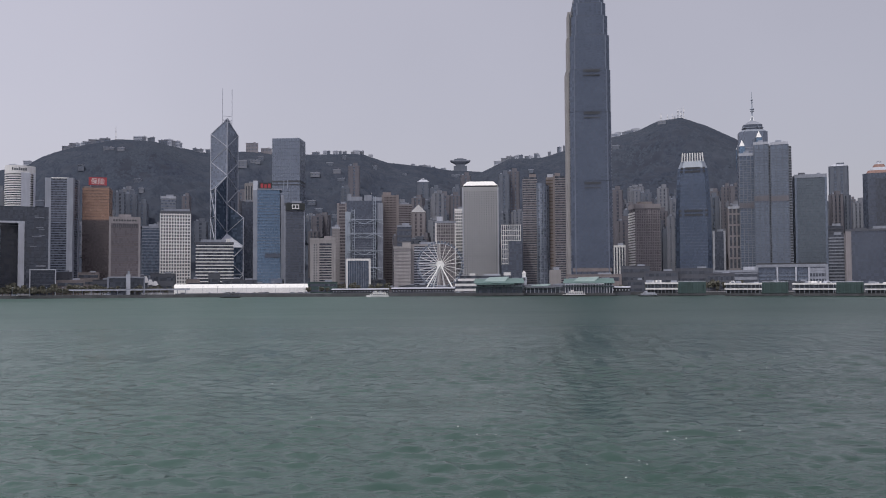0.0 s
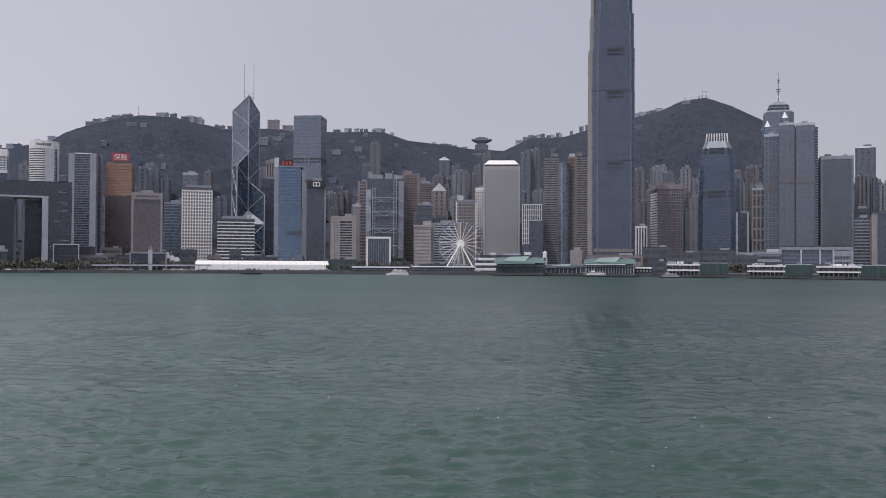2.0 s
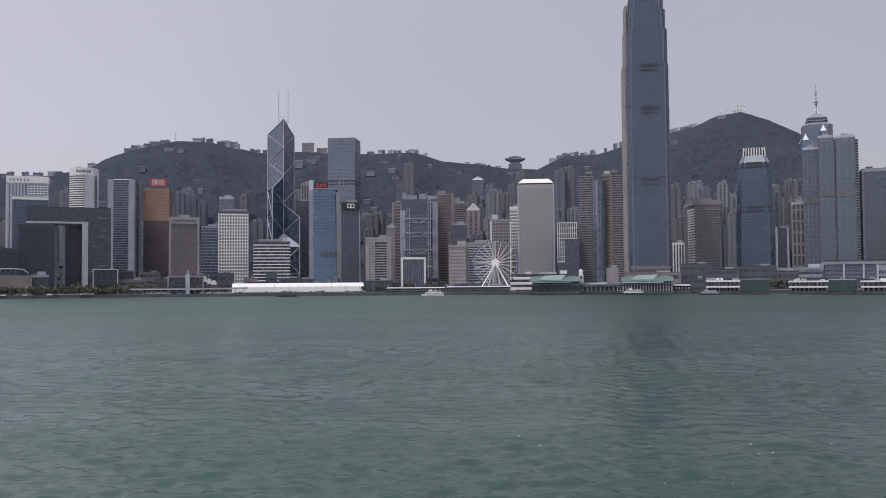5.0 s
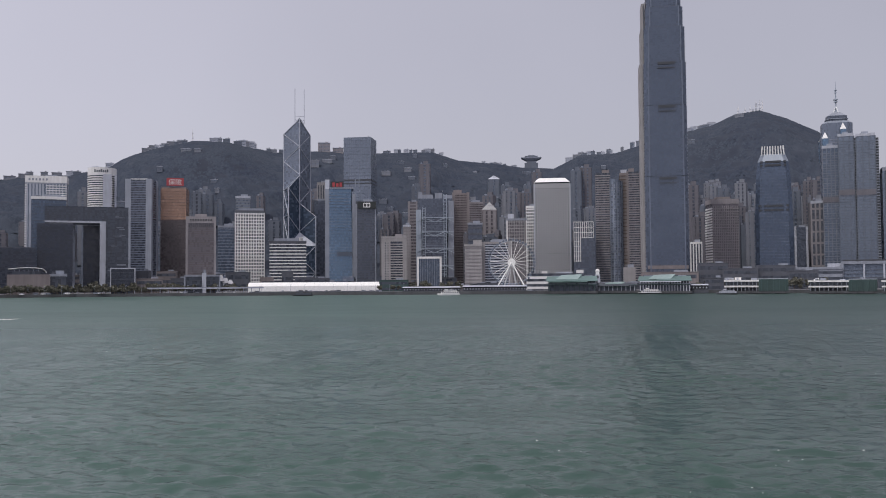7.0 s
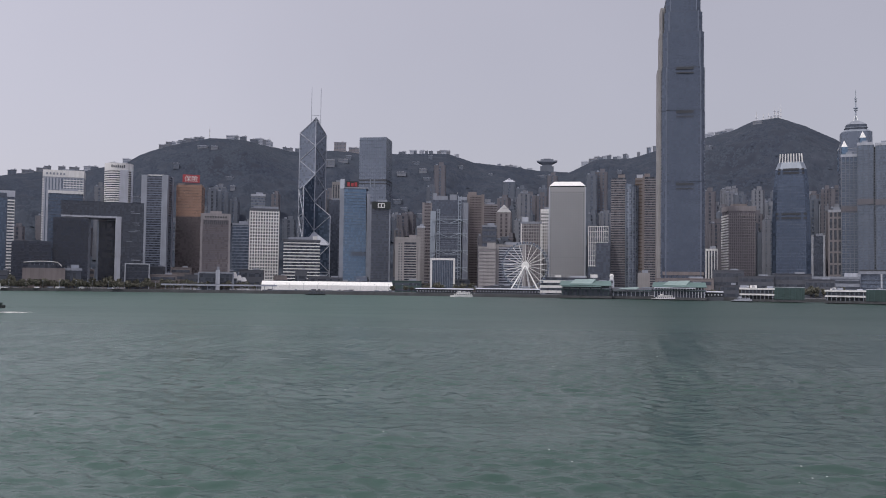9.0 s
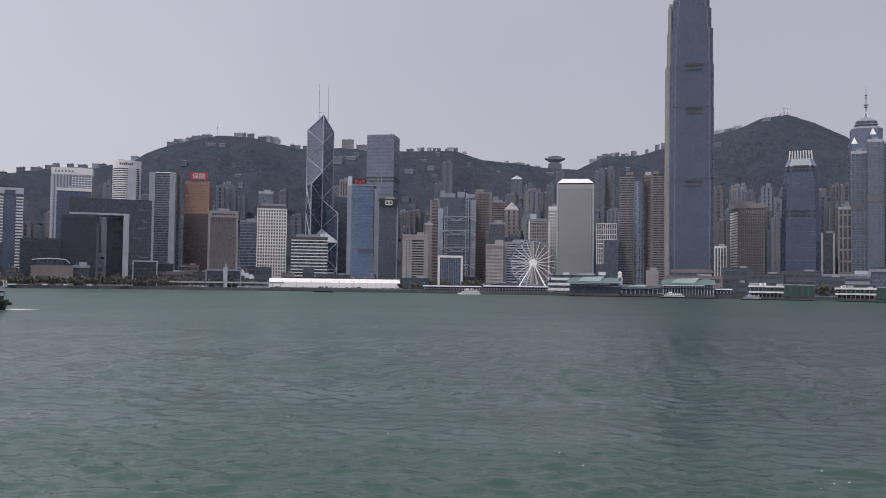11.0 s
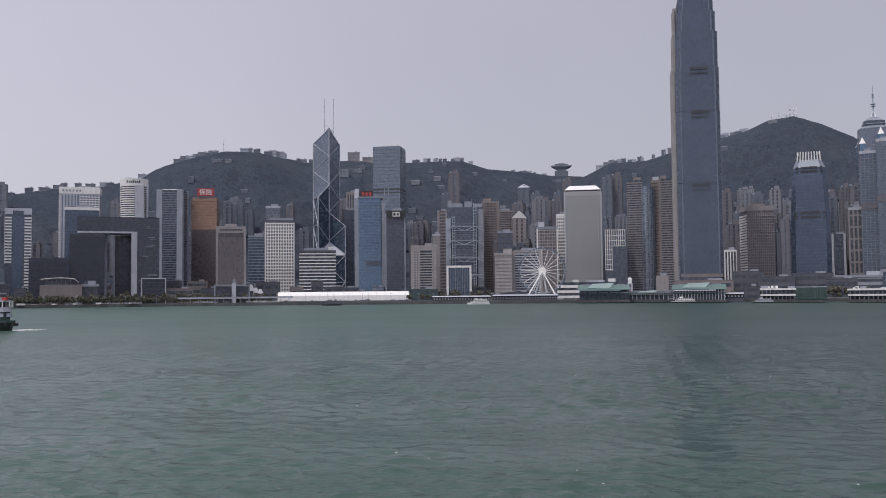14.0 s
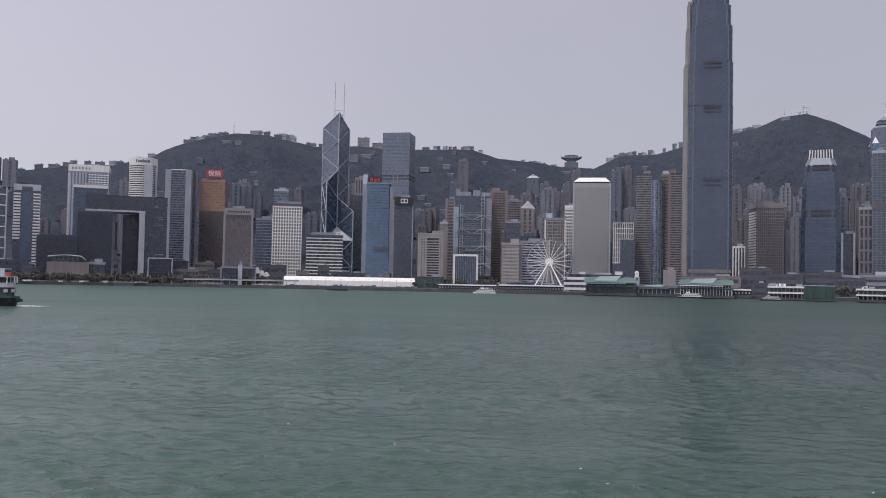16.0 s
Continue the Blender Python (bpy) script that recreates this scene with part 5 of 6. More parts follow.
rooftop_sign = thing("rooftop_sign", "red illuminated rooftop sign board on the copper tower", "sign", -468.6, 1424.4, 170.7, 18.2)
board = slab("sign_board", 26.8, 0.8, 12.7, "red", rooftop_sign, (0, 0, 3))
lettering("\u4fdd\u96aa", 10.6, "white", board, (0, -0.45, 2.2))
for sx in (-0.4, 0, 0.4):
    slab("sign_post", 0.8, 0.8, 3.2, "grey", rooftop_sign, (sx * 26.8, 1, 0))
framed_panel_tower("military_block", "brown framed block with glass panel over a narrow stem", -365.1, 1221.6, 40.0, 40.0, 106.2, 16.6)
tower("office_tower", "blue-grey glass block behind the park", -420.4, 1559.3, 29.7, 30.0, 114.8, 15.1, core="g_slate", parapet="grey", band=(20, "grey", 0.2))
apartment("apartment_tower", "dark apartment tower with a pale edge", -542.4, 1781.3, 20.0, 24.0, 199.1, 16.9, skin="flat3", glass="g_dark", bays=2)
apartment("apartment_tower", "bluish apartment tower on the lower slope", -536.0, 1835.3, 25.0, 24.0, 201.3, 16.3, skin="flat3", bays=2)
tower("office_tower", "grey slab with an open roof frame", -422.7, 1682.7, 26.3, 30.0, 179.0, 14.1, core="g_grey", parapet="pale", band=(24, "flat1", 0.4))
tower("office_tower", "white office tower with a grid of dark windows", -365.1, 1501.2, 47.7, 40.0, 136.0, 13.7, core="g_dark", band=(23, "white", 0.36), pier=(12, "white", 1.7), parapet="dkgrey", plant=((0.05, 0.0, 0.86, 0.7, 4.0, "grey"),))
tower("office_block", "low office block with white and dark storey bands", -293.8, 1473.0, 58.9, 44.0, 82.7, 11.3, core="g_dark", band=(14, "white", 0.32), parapet="dkgrey", plant=((0.02, 0.0, 0.8, 0.6, 4.5, "grey"), (0.36, -0.2, 0.12, 0.2, 6.0, "white")))
prism_bank("braced_glass_tower", "blue glass tower of stepped triangular prisms with white bracing", -297.7, 1598.5, 49.0, 310.6, 21.5, 207.0, 155.9, 102.9)
gt = tower("glass_tower", "tall grey glass tower with flat top and fine mullions", -190.1, 1626.9, 50.1, 46.0, 280.0, -7.3, core="g_ifc", pier=(13, "alu", 0.35, 0.25), band=(40, "g_ifc", 0.16), plant=((-0.2, 0.0, 0.06, 0.1, 4.0, "steel"), (0.3, 0.0, 0.05, 0.1, 5.0, "steel")))
for dz in (0, 5.5):
    slab("louvre_band", 50.6, 46.9, 3.2, "dark", gt, (0, 0, 190 + dz))
for sx in (-3.5, 3.5):
    slab("louvre_post", 1.5, 47.6, 15, "alu", gt, (sx, 0, 184))
tower("office_tower", "dark glass tower in the shade of its neighbours", -274.8, 1682.7, 24.9, 30.0, 170.5, 9.3, core="g_navy", corner=("dkgrey", 2.5))
tower("office_tower", "beige tower with dark window columns", -274.0, 1710.2, 19.1, 24.0, 207.1, 9.1, core="g_dark", pier=(5, "beige", 2.4), parapet="beige")
sloped_tower("curved_glass_tower", "blue glass tower with grey flanks and a sloped sign head", -201.9, 1446.0, 49.2, 40.0, 170.6, 7.9)
tower("glass_tower", "navy glass tower with a black sign panel at its head", -155.6, 1408.4, 30.7, 34.0, 141.0, 6.3, core="g_navy", band=(32, "dkgrey", 0.25), corner=("grey", 2.0), parapet="dkgrey")
roof_sign = thing("fascia_sign", "black sign panel with a white emblem on the navy tower", "sign", -152.0, 1388.2, 132.6, 6.2)
panel = slab("sign_board", 29.0, 0.8, 11.0, "hull", roof_sign, (0, 0, -2))
for mx, mz, mw, mh in ((0, 1.8, 11, 1.3), (0, 7.6, 11, 1.3), (-4.9, 3.1, 1.3, 4.5), (4.9, 3.1, 1.3, 4.5), (0, 3.1, 1.7, 4.5)):
    slab("sign_mark", mw, 0.5, mh, "white", panel, (mx, -0.5, mz))
apartment("apartment_tower", "pale twin apartment tower on the lower slope", -186.7, 2001.3, 18.9, 20.0, 170.1, 5.3, skin="flat1", bays=2)
apartment("apartment_tower", "pale twin apartment tower on the lower slope", -163.4, 2003.4, 22.8, 20.0, 166.4, 4.7, skin="flat2", bays=2)
banded_bay_block("office_block", "beige office block with a bay of dark window bands", -107.3, 1363.8, 38.4, 36.0, 83.3, 4.5)
tower("office_tower", "slim beige tower behind the office block", -95.2, 1487.0, 12.2, 20.0, 108.9, 3.7, core="beige", band=(20, "tan", 0.3), parapet="pale")
tower("office_tower", "beige tower with blank edges", -92.8, 1628.4, 17.5, 22.0, 161.6, 3.3, core="g_brown", corner=("tan", 4.0), band=(26, "tan", 0.4))
apartment("apartment_tower", "slim blue-grey apartment tower", -96.6, 1807.4, 18.4, 20.0, 211.6, 3.1, skin="flat3", bays=2)
apartment("apartment_tower", "tall slender pale apartment tower", -94.0, 2161.0, 28.9, 26.0, 304.2, 2.5, skin="flat2", bays=2)
truss_tower("steel_framed_tower", "grey steel-framed bank tower with ladder masts and trusses", -49.8, 1554.2, 65.6, 50.0, 161.4, 1.8, 135.8)
grid_block("civic_block", "small white-framed civic office block", -51.7, 1331.0, 37.0, 24.0, 52.1, 2.2, frame="white", fill="g_slate", t=3.0)
tower("granite_tower", "stepped brown granite tower", -4.0, 1575.0, 29.1, 30.0, 171.4, 0.1, core="brown", band=(36, "g_bronze", 0.35), corner=("brown", 5.0), plant=((-0.2, 0.0, 0.5, 0.6, 6.0, "brown"),))
tower("office_tower", "brown mid-rise beside the granite tower", 21.6, 1762.9, 30.9, 26.0, 172.5, 9.3, core="tan", band=(30, "g_bronze", 0.35))
tower("office_block", "dark glass mid-rise office block", 20.1, 1494.9, 23.8, 30.0, 111.8, -0.8, core="g_navy", parapet="grey", band=(10, "dkgrey", 0.3))
apartment("round_roof_tower", "brown tower with a white pyramid roof", 48.9, 1653.3, 28.5, 28.0, 147.7, -1.7, skin="tan", glass="g_brown", crown=15.0)
tower("office_block", "beige office block with blank side wall", 14.1, 1272.9, 24.2, 36.0, 66.2, -0.6, core="beige", band=(12, "tan", 0.25), parapet="beige", plant=((0.25, 0.0, 0.5, 0.6, 6.0, "beige"),))
tower("office_block", "white banded office block behind the wheel", 46.4, 1294.2, 41.2, 40.0, 70.2, 3.9, core="g_dark", band=(17, "pale", 0.45), corner=("beige", 4.5), parapet="beige")
tower("hotel_block", "white hotel block with upright piers", 88.5, 1462.3, 32.7, 30.0, 116.1, -3.5, core="g_brown", pier=(9, "beige", 1.0), band=(20, "beige", 0.25), corner=("white", 2.2), parapet="grey", plant=((-0.3, 0.0, 0.3, 0.6, 8.0, "pale"),))
tower("office_tower", "pale tower with square window grid", 115.7, 1506.6, 16.4, 22.0, 140.7, -4.4, core="g_dark", pier=(6, "white", 1.2), band=(24, "white", 0.4), parapet="white")
round_window_tower("white_tower", "white tower with rows of round windows and a bright sloping roof", 140.7, 1397.9, 55.2, 44.0, 166.3, -5.7)
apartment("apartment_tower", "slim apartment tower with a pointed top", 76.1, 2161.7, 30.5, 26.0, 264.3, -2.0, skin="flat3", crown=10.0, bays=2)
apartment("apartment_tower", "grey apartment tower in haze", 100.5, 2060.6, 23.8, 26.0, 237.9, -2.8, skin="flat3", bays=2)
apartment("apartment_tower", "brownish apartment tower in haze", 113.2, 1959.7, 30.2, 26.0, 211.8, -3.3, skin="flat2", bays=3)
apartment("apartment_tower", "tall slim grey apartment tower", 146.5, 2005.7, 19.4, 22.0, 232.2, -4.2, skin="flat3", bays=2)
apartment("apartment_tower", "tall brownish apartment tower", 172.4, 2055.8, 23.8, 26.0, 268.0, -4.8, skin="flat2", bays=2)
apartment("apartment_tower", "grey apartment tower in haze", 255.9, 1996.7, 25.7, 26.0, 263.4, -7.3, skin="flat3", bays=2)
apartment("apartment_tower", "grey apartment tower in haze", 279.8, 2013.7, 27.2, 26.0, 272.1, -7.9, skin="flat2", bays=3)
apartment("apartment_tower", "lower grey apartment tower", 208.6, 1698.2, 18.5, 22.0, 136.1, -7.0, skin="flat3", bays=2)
corner_grid_block("office_block", "navy glass block with a white open grid on its corner", 178.1, 1304.9, 30.8, 34.0, 100.5, -7.8)
tower("twin_tower", "brown banded office tower", 212.4, 1345.3, 21.5, 34.0, 175.9, -9.0, core="g_dark", band=(46, "tan", 0.45), plant=((0.2, 0.0, 0.5, 0.4, 6.0, "brown"),))
round_glass("round_glass_tower", "silver glass tower with a rounded front", 228.8, 1333.5, 19.6, 30.0, 165.3, -9.7)
tower("twin_tower", "brown office tower linked to the glass tower", 244.5, 1347.0, 12.9, 34.0, 176.2, -10.3, core="brown", band=(30, "bark", 0.25), plant=((0.0, 0.0, 0.7, 0.4, 6.0, "pale"),))
tower("twin_tower", "brown tower with toothed balcony bands", 258.1, 1337.3, 20.5, 34.0, 176.7, -10.9, core="g_dark", band=(46, "tan", 0.45), corner=("brown", 3.0), plant=((-0.2, 0.0, 0.4, 0.4, 6.0, "brown"),))
tower("office_block", "small beige block at the tower foot", 221.6, 1189.5, 15.9, 20.0, 31.8, -10.6, core="beige")
skyscraper("skyscraper", "very tall silver-blue glass tower with setbacks and bladed crown", 268.6, 1179.8, 54.8, 56.0, 414.0, -7.8)
tower("office_block", "white columned office block", 349.5, 1336.0, 16.1, 22.0, 69.9, -14.7, core="g_dark", pier=(5, "white", 1.8), parapet="white")
flanked_brown("office_tower", "brown office tower with a banded flank, painted white as sunlit", 382.0, 1312.5, 38.0, 34.0, 132.2, 0.8)
finned_tower("glass_tower", "blue glass tower with a crown of white fins", 447.4, 1282.2, 51.8, 46.0, 200.4, -19.2)
spire_tower("spire_tower", "glass tower with stepped top, bright pyramids and ringed mast", 628.8, 1494.1, 50.7, 42.0, 278.5, -14.8, 344.5)
tower("office_tower", "brown tower with pale frame grid", 529.1, 1330.7, 17.3, 24.0, 129.1, -21.7, core="g_dark", pier=(4, "tan", 2.4), band=(7, "tan", 0.16), parapet="pale")
tower("office_tower", "pale stepped block beside the frame tower", 535.8, 1413.9, 18.5, 24.0, 96.6, -20.8, core="g_navy", corner=("pale", 3.0))
balcony_tower("residential_tower", "pale residential tower with rows of small windows", 541.9, 1307.1, 25.8, 30.0, 204.7, -22.5, skin="flat1", glass="g_slate", bays=4)
balcony_tower("residential_tower", "pale blue glass residential tower with dark balcony column", 556.1, 1287.0, 24.5, 34.0, 218.4, -23.4, skin="grey", glass="g_grey", bays=3)
balcony_tower("residential_tower", "pale blue glass residential tower with toothed edge", 577.6, 1272.0, 29.5, 34.0, 216.2, -24.4, skin="grey", glass="g_grey", bays=3)
tower("hotel_tower", "flat grey glass hotel slab with a plain roof edge", 619.1, 1269.0, 42.6, 34.0, 170.7, -20.0, core="g_slab", parapet="grey", band=(42, "g_slab", 0.12), corner=("g_grey", 3.0), plant=((-0.25, 0.0, 0.2, 0.3, 4.0, "dkgrey"), (0.3, 0.0, 0.1, 0.3, 3.0, "grey")))
podium("podium", "grey podium with a deep frame and tall openings", 571.6, 1230.8, 94.2, 44.0, 38.7, -24.9)
tower("podium_terrace", "grey stepped podium terrace", 497.4, 1255.0, 61.6, 40.0, 29.9, -21.6, core="grey", band=(3, "g_dark", 0.4), parapet="grey", plant=((0.35, 0.0, 0.3, 0.6, 5.0, "pale"),))
apartment("residential_tower", "tall slim apartment tower standing alone on the slope", 1051.0, 2008.6, 42.2, 34.0, 284.6, -27.6, skin="flat3", bays=3, crown=9.0)
peaked_tower("office_tower", "navy glass tower with a stepped reddish peak", 855.7, 1494.4, 52.7, 44.0, 202.6, -29.8)
tower("office_block", "long dark block with a beige end wall", 683.4, 1183.9, 99.3, 34.0, 85.5, -25.0, core="g_navy", corner=("tan", 7.0), parapet="dkgrey")
tower("office_block", "dark block with pale storey bands", 650.5, 1254.3, 20.3, 26.0, 81.9, -27.4, core="g_dark", band=(16, "grey", 0.4))
tower("office_block", "dark mid-rise with pale ledges", 695.0, 1343.9, 24.2, 26.0, 100.9, -27.3, core="g_dark", band=(18, "dkgrey", 0.4))
apartment("apartment_tower", "pinkish apartment block on the slope", 953.8, 1769.3, 12.7, 20.0, 183.8, -28.3, skin="flat2", bays=2)
apartment("apartment_tower", "pale apartment block on the slope", 990.7, 1806.1, 17.2, 20.0, 176.6, -28.7, skin="flat1", bays=2)
apartment("apartment_tower", "low pale apartment block", 871.6, 1699.5, 20.5, 20.0, 155.7, -27.2, skin="flat1", bays=2)
apartment("apartment_tower", "low pale apartment block", 890.7, 1689.6, 18.2, 20.0, 151.5, -27.8, skin="flat2", bays=3)
gate_block("government_block", "dark glass block shaped like a great open door", -522.4, 1215.5, 106.0, 46.0, 119.5, 23.3, 19.0, 76.9)
tower("office_block", "near-black glass office block before the great door", -537.0, 1150.9, 42.5, 40.0, 93.3, 25.0, core="g_black", band=(22, "g_black", 0.15), plant=((0.0, 0.0, 0.9, 0.8, 0.8, "dkgrey"),))
tower("council_block", "low near-black council block with curved end", -575.3, 1124.4, 46.1, 46.0, 61.2, 27.1, core="g_black", band=(12, "g_black", 0.2), plant=((0.0, 0.0, 0.9, 0.8, 0.8, "dkgrey"),))
framed_block("framed_pavilion", "glass pavilion in a thin pale frame by the park", -408.2, 1052.6, 28.3, 18.0, 33.4, 21.2, frame="pale", fill="g_black", t=1.2)
curved_hall("theatre_hall", "low brown stone hall with a white curved roof edge", -510.1, 1028.4, 45.4, 36.0, 26.1, 26.4)
tower("low_wing", "low grey glass wing of the hall", -484.6, 1048.4, 18.1, 30.0, 25.6, 24.8, core="g_dark", parapet="grey")
marquee("event_tent", "long white event marquee on the waterfront lawn", -182.5, 1081.7, 157.7, 24.0, 14.9, 9.6)
observation_wheel(55.7, 1028.5, -3.1, 36.1, 25.0)
low_pavilion("ferry_pavilion", "low dark waterfront pavilion with a pale roof", -36.9, 1017.3, 66.9, 16.0, 9.0, 2.1)
low_pavilion("ferry_pavilion", "low dark waterfront pavilion with a row of pale posts", 35.2, 1013.4, 73.6, 18.0, 9.9, -2.0)
tower("maritime_hall", "white flat-roofed hall with dark gallery bands", 112.5, 1084.2, 68.9, 30.0, 23.6, -5.9, core="g_dark", band=(3, "white", 0.5), plant=((-0.2, 0.0, 0.1, 0.4, 3.0, "white"), (0.15, 0.0, 0.3, 0.4, 2.0, "pale"), (0.42, 0.0, 0.12, 0.6, 4.0, "white")))
pier_hall("ferry_pier", "old-style ferry pier with green roofs and dark columns", 119.4, 984.8, 56.2, 34.0, 21.4, -6.9, cols=10, col_mat="dkgreen", body="green")
pier_hall("ferry_pier", "low dark link pier", 168.7, 980.6, 43.7, 20.0, 13.0, -9.8, cols=9, roof_mat="dkgrey", col_mat="pale")
pier_hall("ferry_pier", "old-style ferry pier with green roofs and white columns", 212.3, 943.4, 54.7, 34.0, 20.6, -12.7, cols=18)
low_pavilion("canopy", "thin white quay canopy", 251.2, 956.6, 20.7, 8.0, 10.1, -14.7)
ferry_pier("ferry_pier", "white galleried ferry pier with dark green shed", 296.9, 909.8, 60.4, 34.0, 15.3, -18.1, green=0.46)
ferry_pier("ferry_pier", "white galleried ferry pier with dark green shed", 366.0, 868.0, 59.6, 34.0, 14.2, -22.9, green=0.41)
ferry_pier("ferry_pier", "white galleried ferry pier with dark green shed", 421.4, 831.3, 62.2, 34.0, 13.9, -26.9, green=0.38)
ferry_pier("ferry_pier", "white galleried ferry pier with blue-green shed", 469.7, 793.4, 55.0, 34.0, 13.0, -30.6, green=0.4)
clock_tower("clock_tower", "small white clock tower with a dome", 150.6, 1001.7, 5.8, 6.0, 28.0, -8.6)
low_block("mall_block", "dark grey mall terrace with glazed front", 318.9, 1141.3, 37.2, 40.0, 34.9, -15.6, skin="dkgrey", n=3)
low_block("mall_block", "dark grey mall terrace", 346.2, 1117.6, 41.8, 40.0, 27.8, -17.2, skin="dkgrey", n=3)
low_block("mall_block", "dark grey mall terrace with a plain roof", 388.8, 1114.1, 45.5, 40.0, 31.2, -19.2, skin="dkgrey", n=3)
low_block("mall_block", "grey terrace by the piers", 275.5, 982.1, 19.8, 20.0, 16.2, -15.7, skin="dkgrey", n=2)
low_block("mall_block", "long dark grey terrace behind the piers", 402.9, 1061.1, 32.7, 30.0, 24.1, -20.8, skin="dkgrey", n=2)
low_block("mall_block", "brown terrace under the skyscraper", 257.7, 1115.6, 69.1, 30.0, 24.0, -13.0, skin="brown", n=2)
framed_block("park_pavilion", "grey framed pavilion with a stair tower", -313.5, 1056.5, 41.7, 14.0, 24.2, 16.5, frame="grey", fill="g_dark", t=1.6)
tower("stair_tower", "pale stair tower beside the pavilion", -307.5, 1043.6, 4.9, 6.0, 26.7, 16.4, core="pale")
peaked_tent("white_tent", "small white peaked canopies in the park", -338.3, 1253.1, 20.9, 16.0, 40.9, 15.1)
footbridge("promenade_walkway", "long pale raised walkway on slim posts along the promenade", -298.1, 1021.4, 130.0, 6.0, 10.2, 16.3)
low_block("low_hall", "dark green low hall behind the tent", -86.7, 1098.6, 35.7, 24.0, 16.4, 4.5, skin="dkgreen", n=2)
low_block("low_hall", "brown low hall beside the park", -383.7, 1073.5, 30.8, 20.0, 20.0, 19.7, skin="brown", n=2)
low_block("low_hall", "brown low hall beside the park", -563.9, 1013.7, 35.4, 20.0, 9.5, 29.1, skin="brown", n=2)
boat("motor_yacht", "small white motor yacht off the seawall", -16.4, 951.9, 24, 185, hull="white", decks=2)
boat("harbour_tug", "dark green harbour launch by the pier", 256.9, 875.1, 20, 150, hull="hull", decks=2, upper="pale")
boat("fast_ferry", "white ferry with a red hull stripe", 365.2, 889.1, 30, 172, hull="redpaint", decks=2)
boat("launch", "white launch moored at the pier", 192.2, 924.5, 24, 175, hull="hull", decks=2)
boat("work_barge", "small dark work barge by the seawall", -174.6, 957.3, 22, 178, hull="hull", decks=1, upper="dkgrey")
cross_harbour_ferry(-193.6, 361.4)


# ---- towers on the slopes, by district ----
def district(b0, b1, r0, r1, z0, z1, n, seed):
    rng = random.Random(seed)
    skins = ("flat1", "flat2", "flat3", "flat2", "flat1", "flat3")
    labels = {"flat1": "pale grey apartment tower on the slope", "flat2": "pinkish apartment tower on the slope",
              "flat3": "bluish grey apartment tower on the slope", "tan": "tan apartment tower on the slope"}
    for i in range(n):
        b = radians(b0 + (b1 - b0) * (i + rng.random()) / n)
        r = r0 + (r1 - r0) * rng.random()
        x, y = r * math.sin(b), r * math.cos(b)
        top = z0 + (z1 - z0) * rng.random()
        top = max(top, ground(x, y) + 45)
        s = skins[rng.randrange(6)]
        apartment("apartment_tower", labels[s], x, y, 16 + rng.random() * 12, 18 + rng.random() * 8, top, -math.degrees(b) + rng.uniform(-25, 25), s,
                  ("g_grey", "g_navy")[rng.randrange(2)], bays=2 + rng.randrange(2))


district(14.2, 22.6, 1850, 2150, 165, 215, 30, 1)
district(14.4, 22.4, 1560, 1750, 80, 165, 22, 2)
district(0.0, 8.6, 1750, 2050, 120, 205, 24, 3)
district(0.2, 8.4, 1520, 1680, 70, 140, 16, 4)
district(-6.0, 0.0, 1750, 2000, 95, 150, 12, 5)
district(23.4, 30.0, 1800, 2200, 150, 200, 16, 6)
district(-19.5, -6.0, 1780, 2050, 95, 150, 16, 7)
district(-30.0, -20.0, 1750, 1950, 70, 110, 8, 8)
district(8.6, 14.2, 1750, 2050, 120, 190, 8, 10)


# ---- low buildings behind the quay ----
def quay_row(b0, b1, r0, r1, h0, h1, n, seed):
    rng = random.Random(seed)
    for i in range(n):
        b = radians(b0 + (b1 - b0) * (i + rng.random()) / n)
        r = r0 + (r1 - r0) * rng.random()
        skin, word = (("dkgrey", "dark grey"), ("brown", "brown"), ("dkgrey", "dark grey"), ("dkgrey", "dark grey"), ("slate_line", "slate grey"))[rng.randrange(5)]
        low_block("low_building", "low %s building behind the quay" % word, r * math.sin(b), r * math.cos(b), 14 + rng.random() * 26, 14 + rng.random() * 10,
                  LAND + h0 + (h1 - h0) * rng.random(), -math.degrees(b) + rng.uniform(-8, 8), skin, "g_dark", 1 + rng.randrange(3))


quay_row(-30, -11, 1350, 1430, 14, 30, 16, 21)
quay_row(-11, -1, 1345, 1420, 8, 24, 12, 22)
quay_row(-1, 9, 1120, 1200, 4, 9, 12, 23)
quay_row(9, 30, 1150, 1195, 4, 12, 24, 24)


# ---- houses along the ridge and on the slope ----
def villa(name, label, b, r, w, h, skin):
    a = radians(b)
    x, y = r * math.sin(a), r * math.cos(a)
    z = ground(x, y)
    e = thing(name, label, "house", x, y, z - 5, -b)
    body = slab("body", w, 14, h + 5, skin, e)
    for i in range(max(1, int(h / 4))):
        slab("window_band", w * 0.9, 14.3, 1.2, "g_grey", body, (0, 0, 6.2 + i * 4))
    slab("roof_slab", w + 1.2, 15, 0.8, "pale", e, (0, 0, h + 5))
    slab("stair_head", w * 0.2, 6, 2.6, skin, e, (w * 0.2, 0, h + 5.8))
    return e


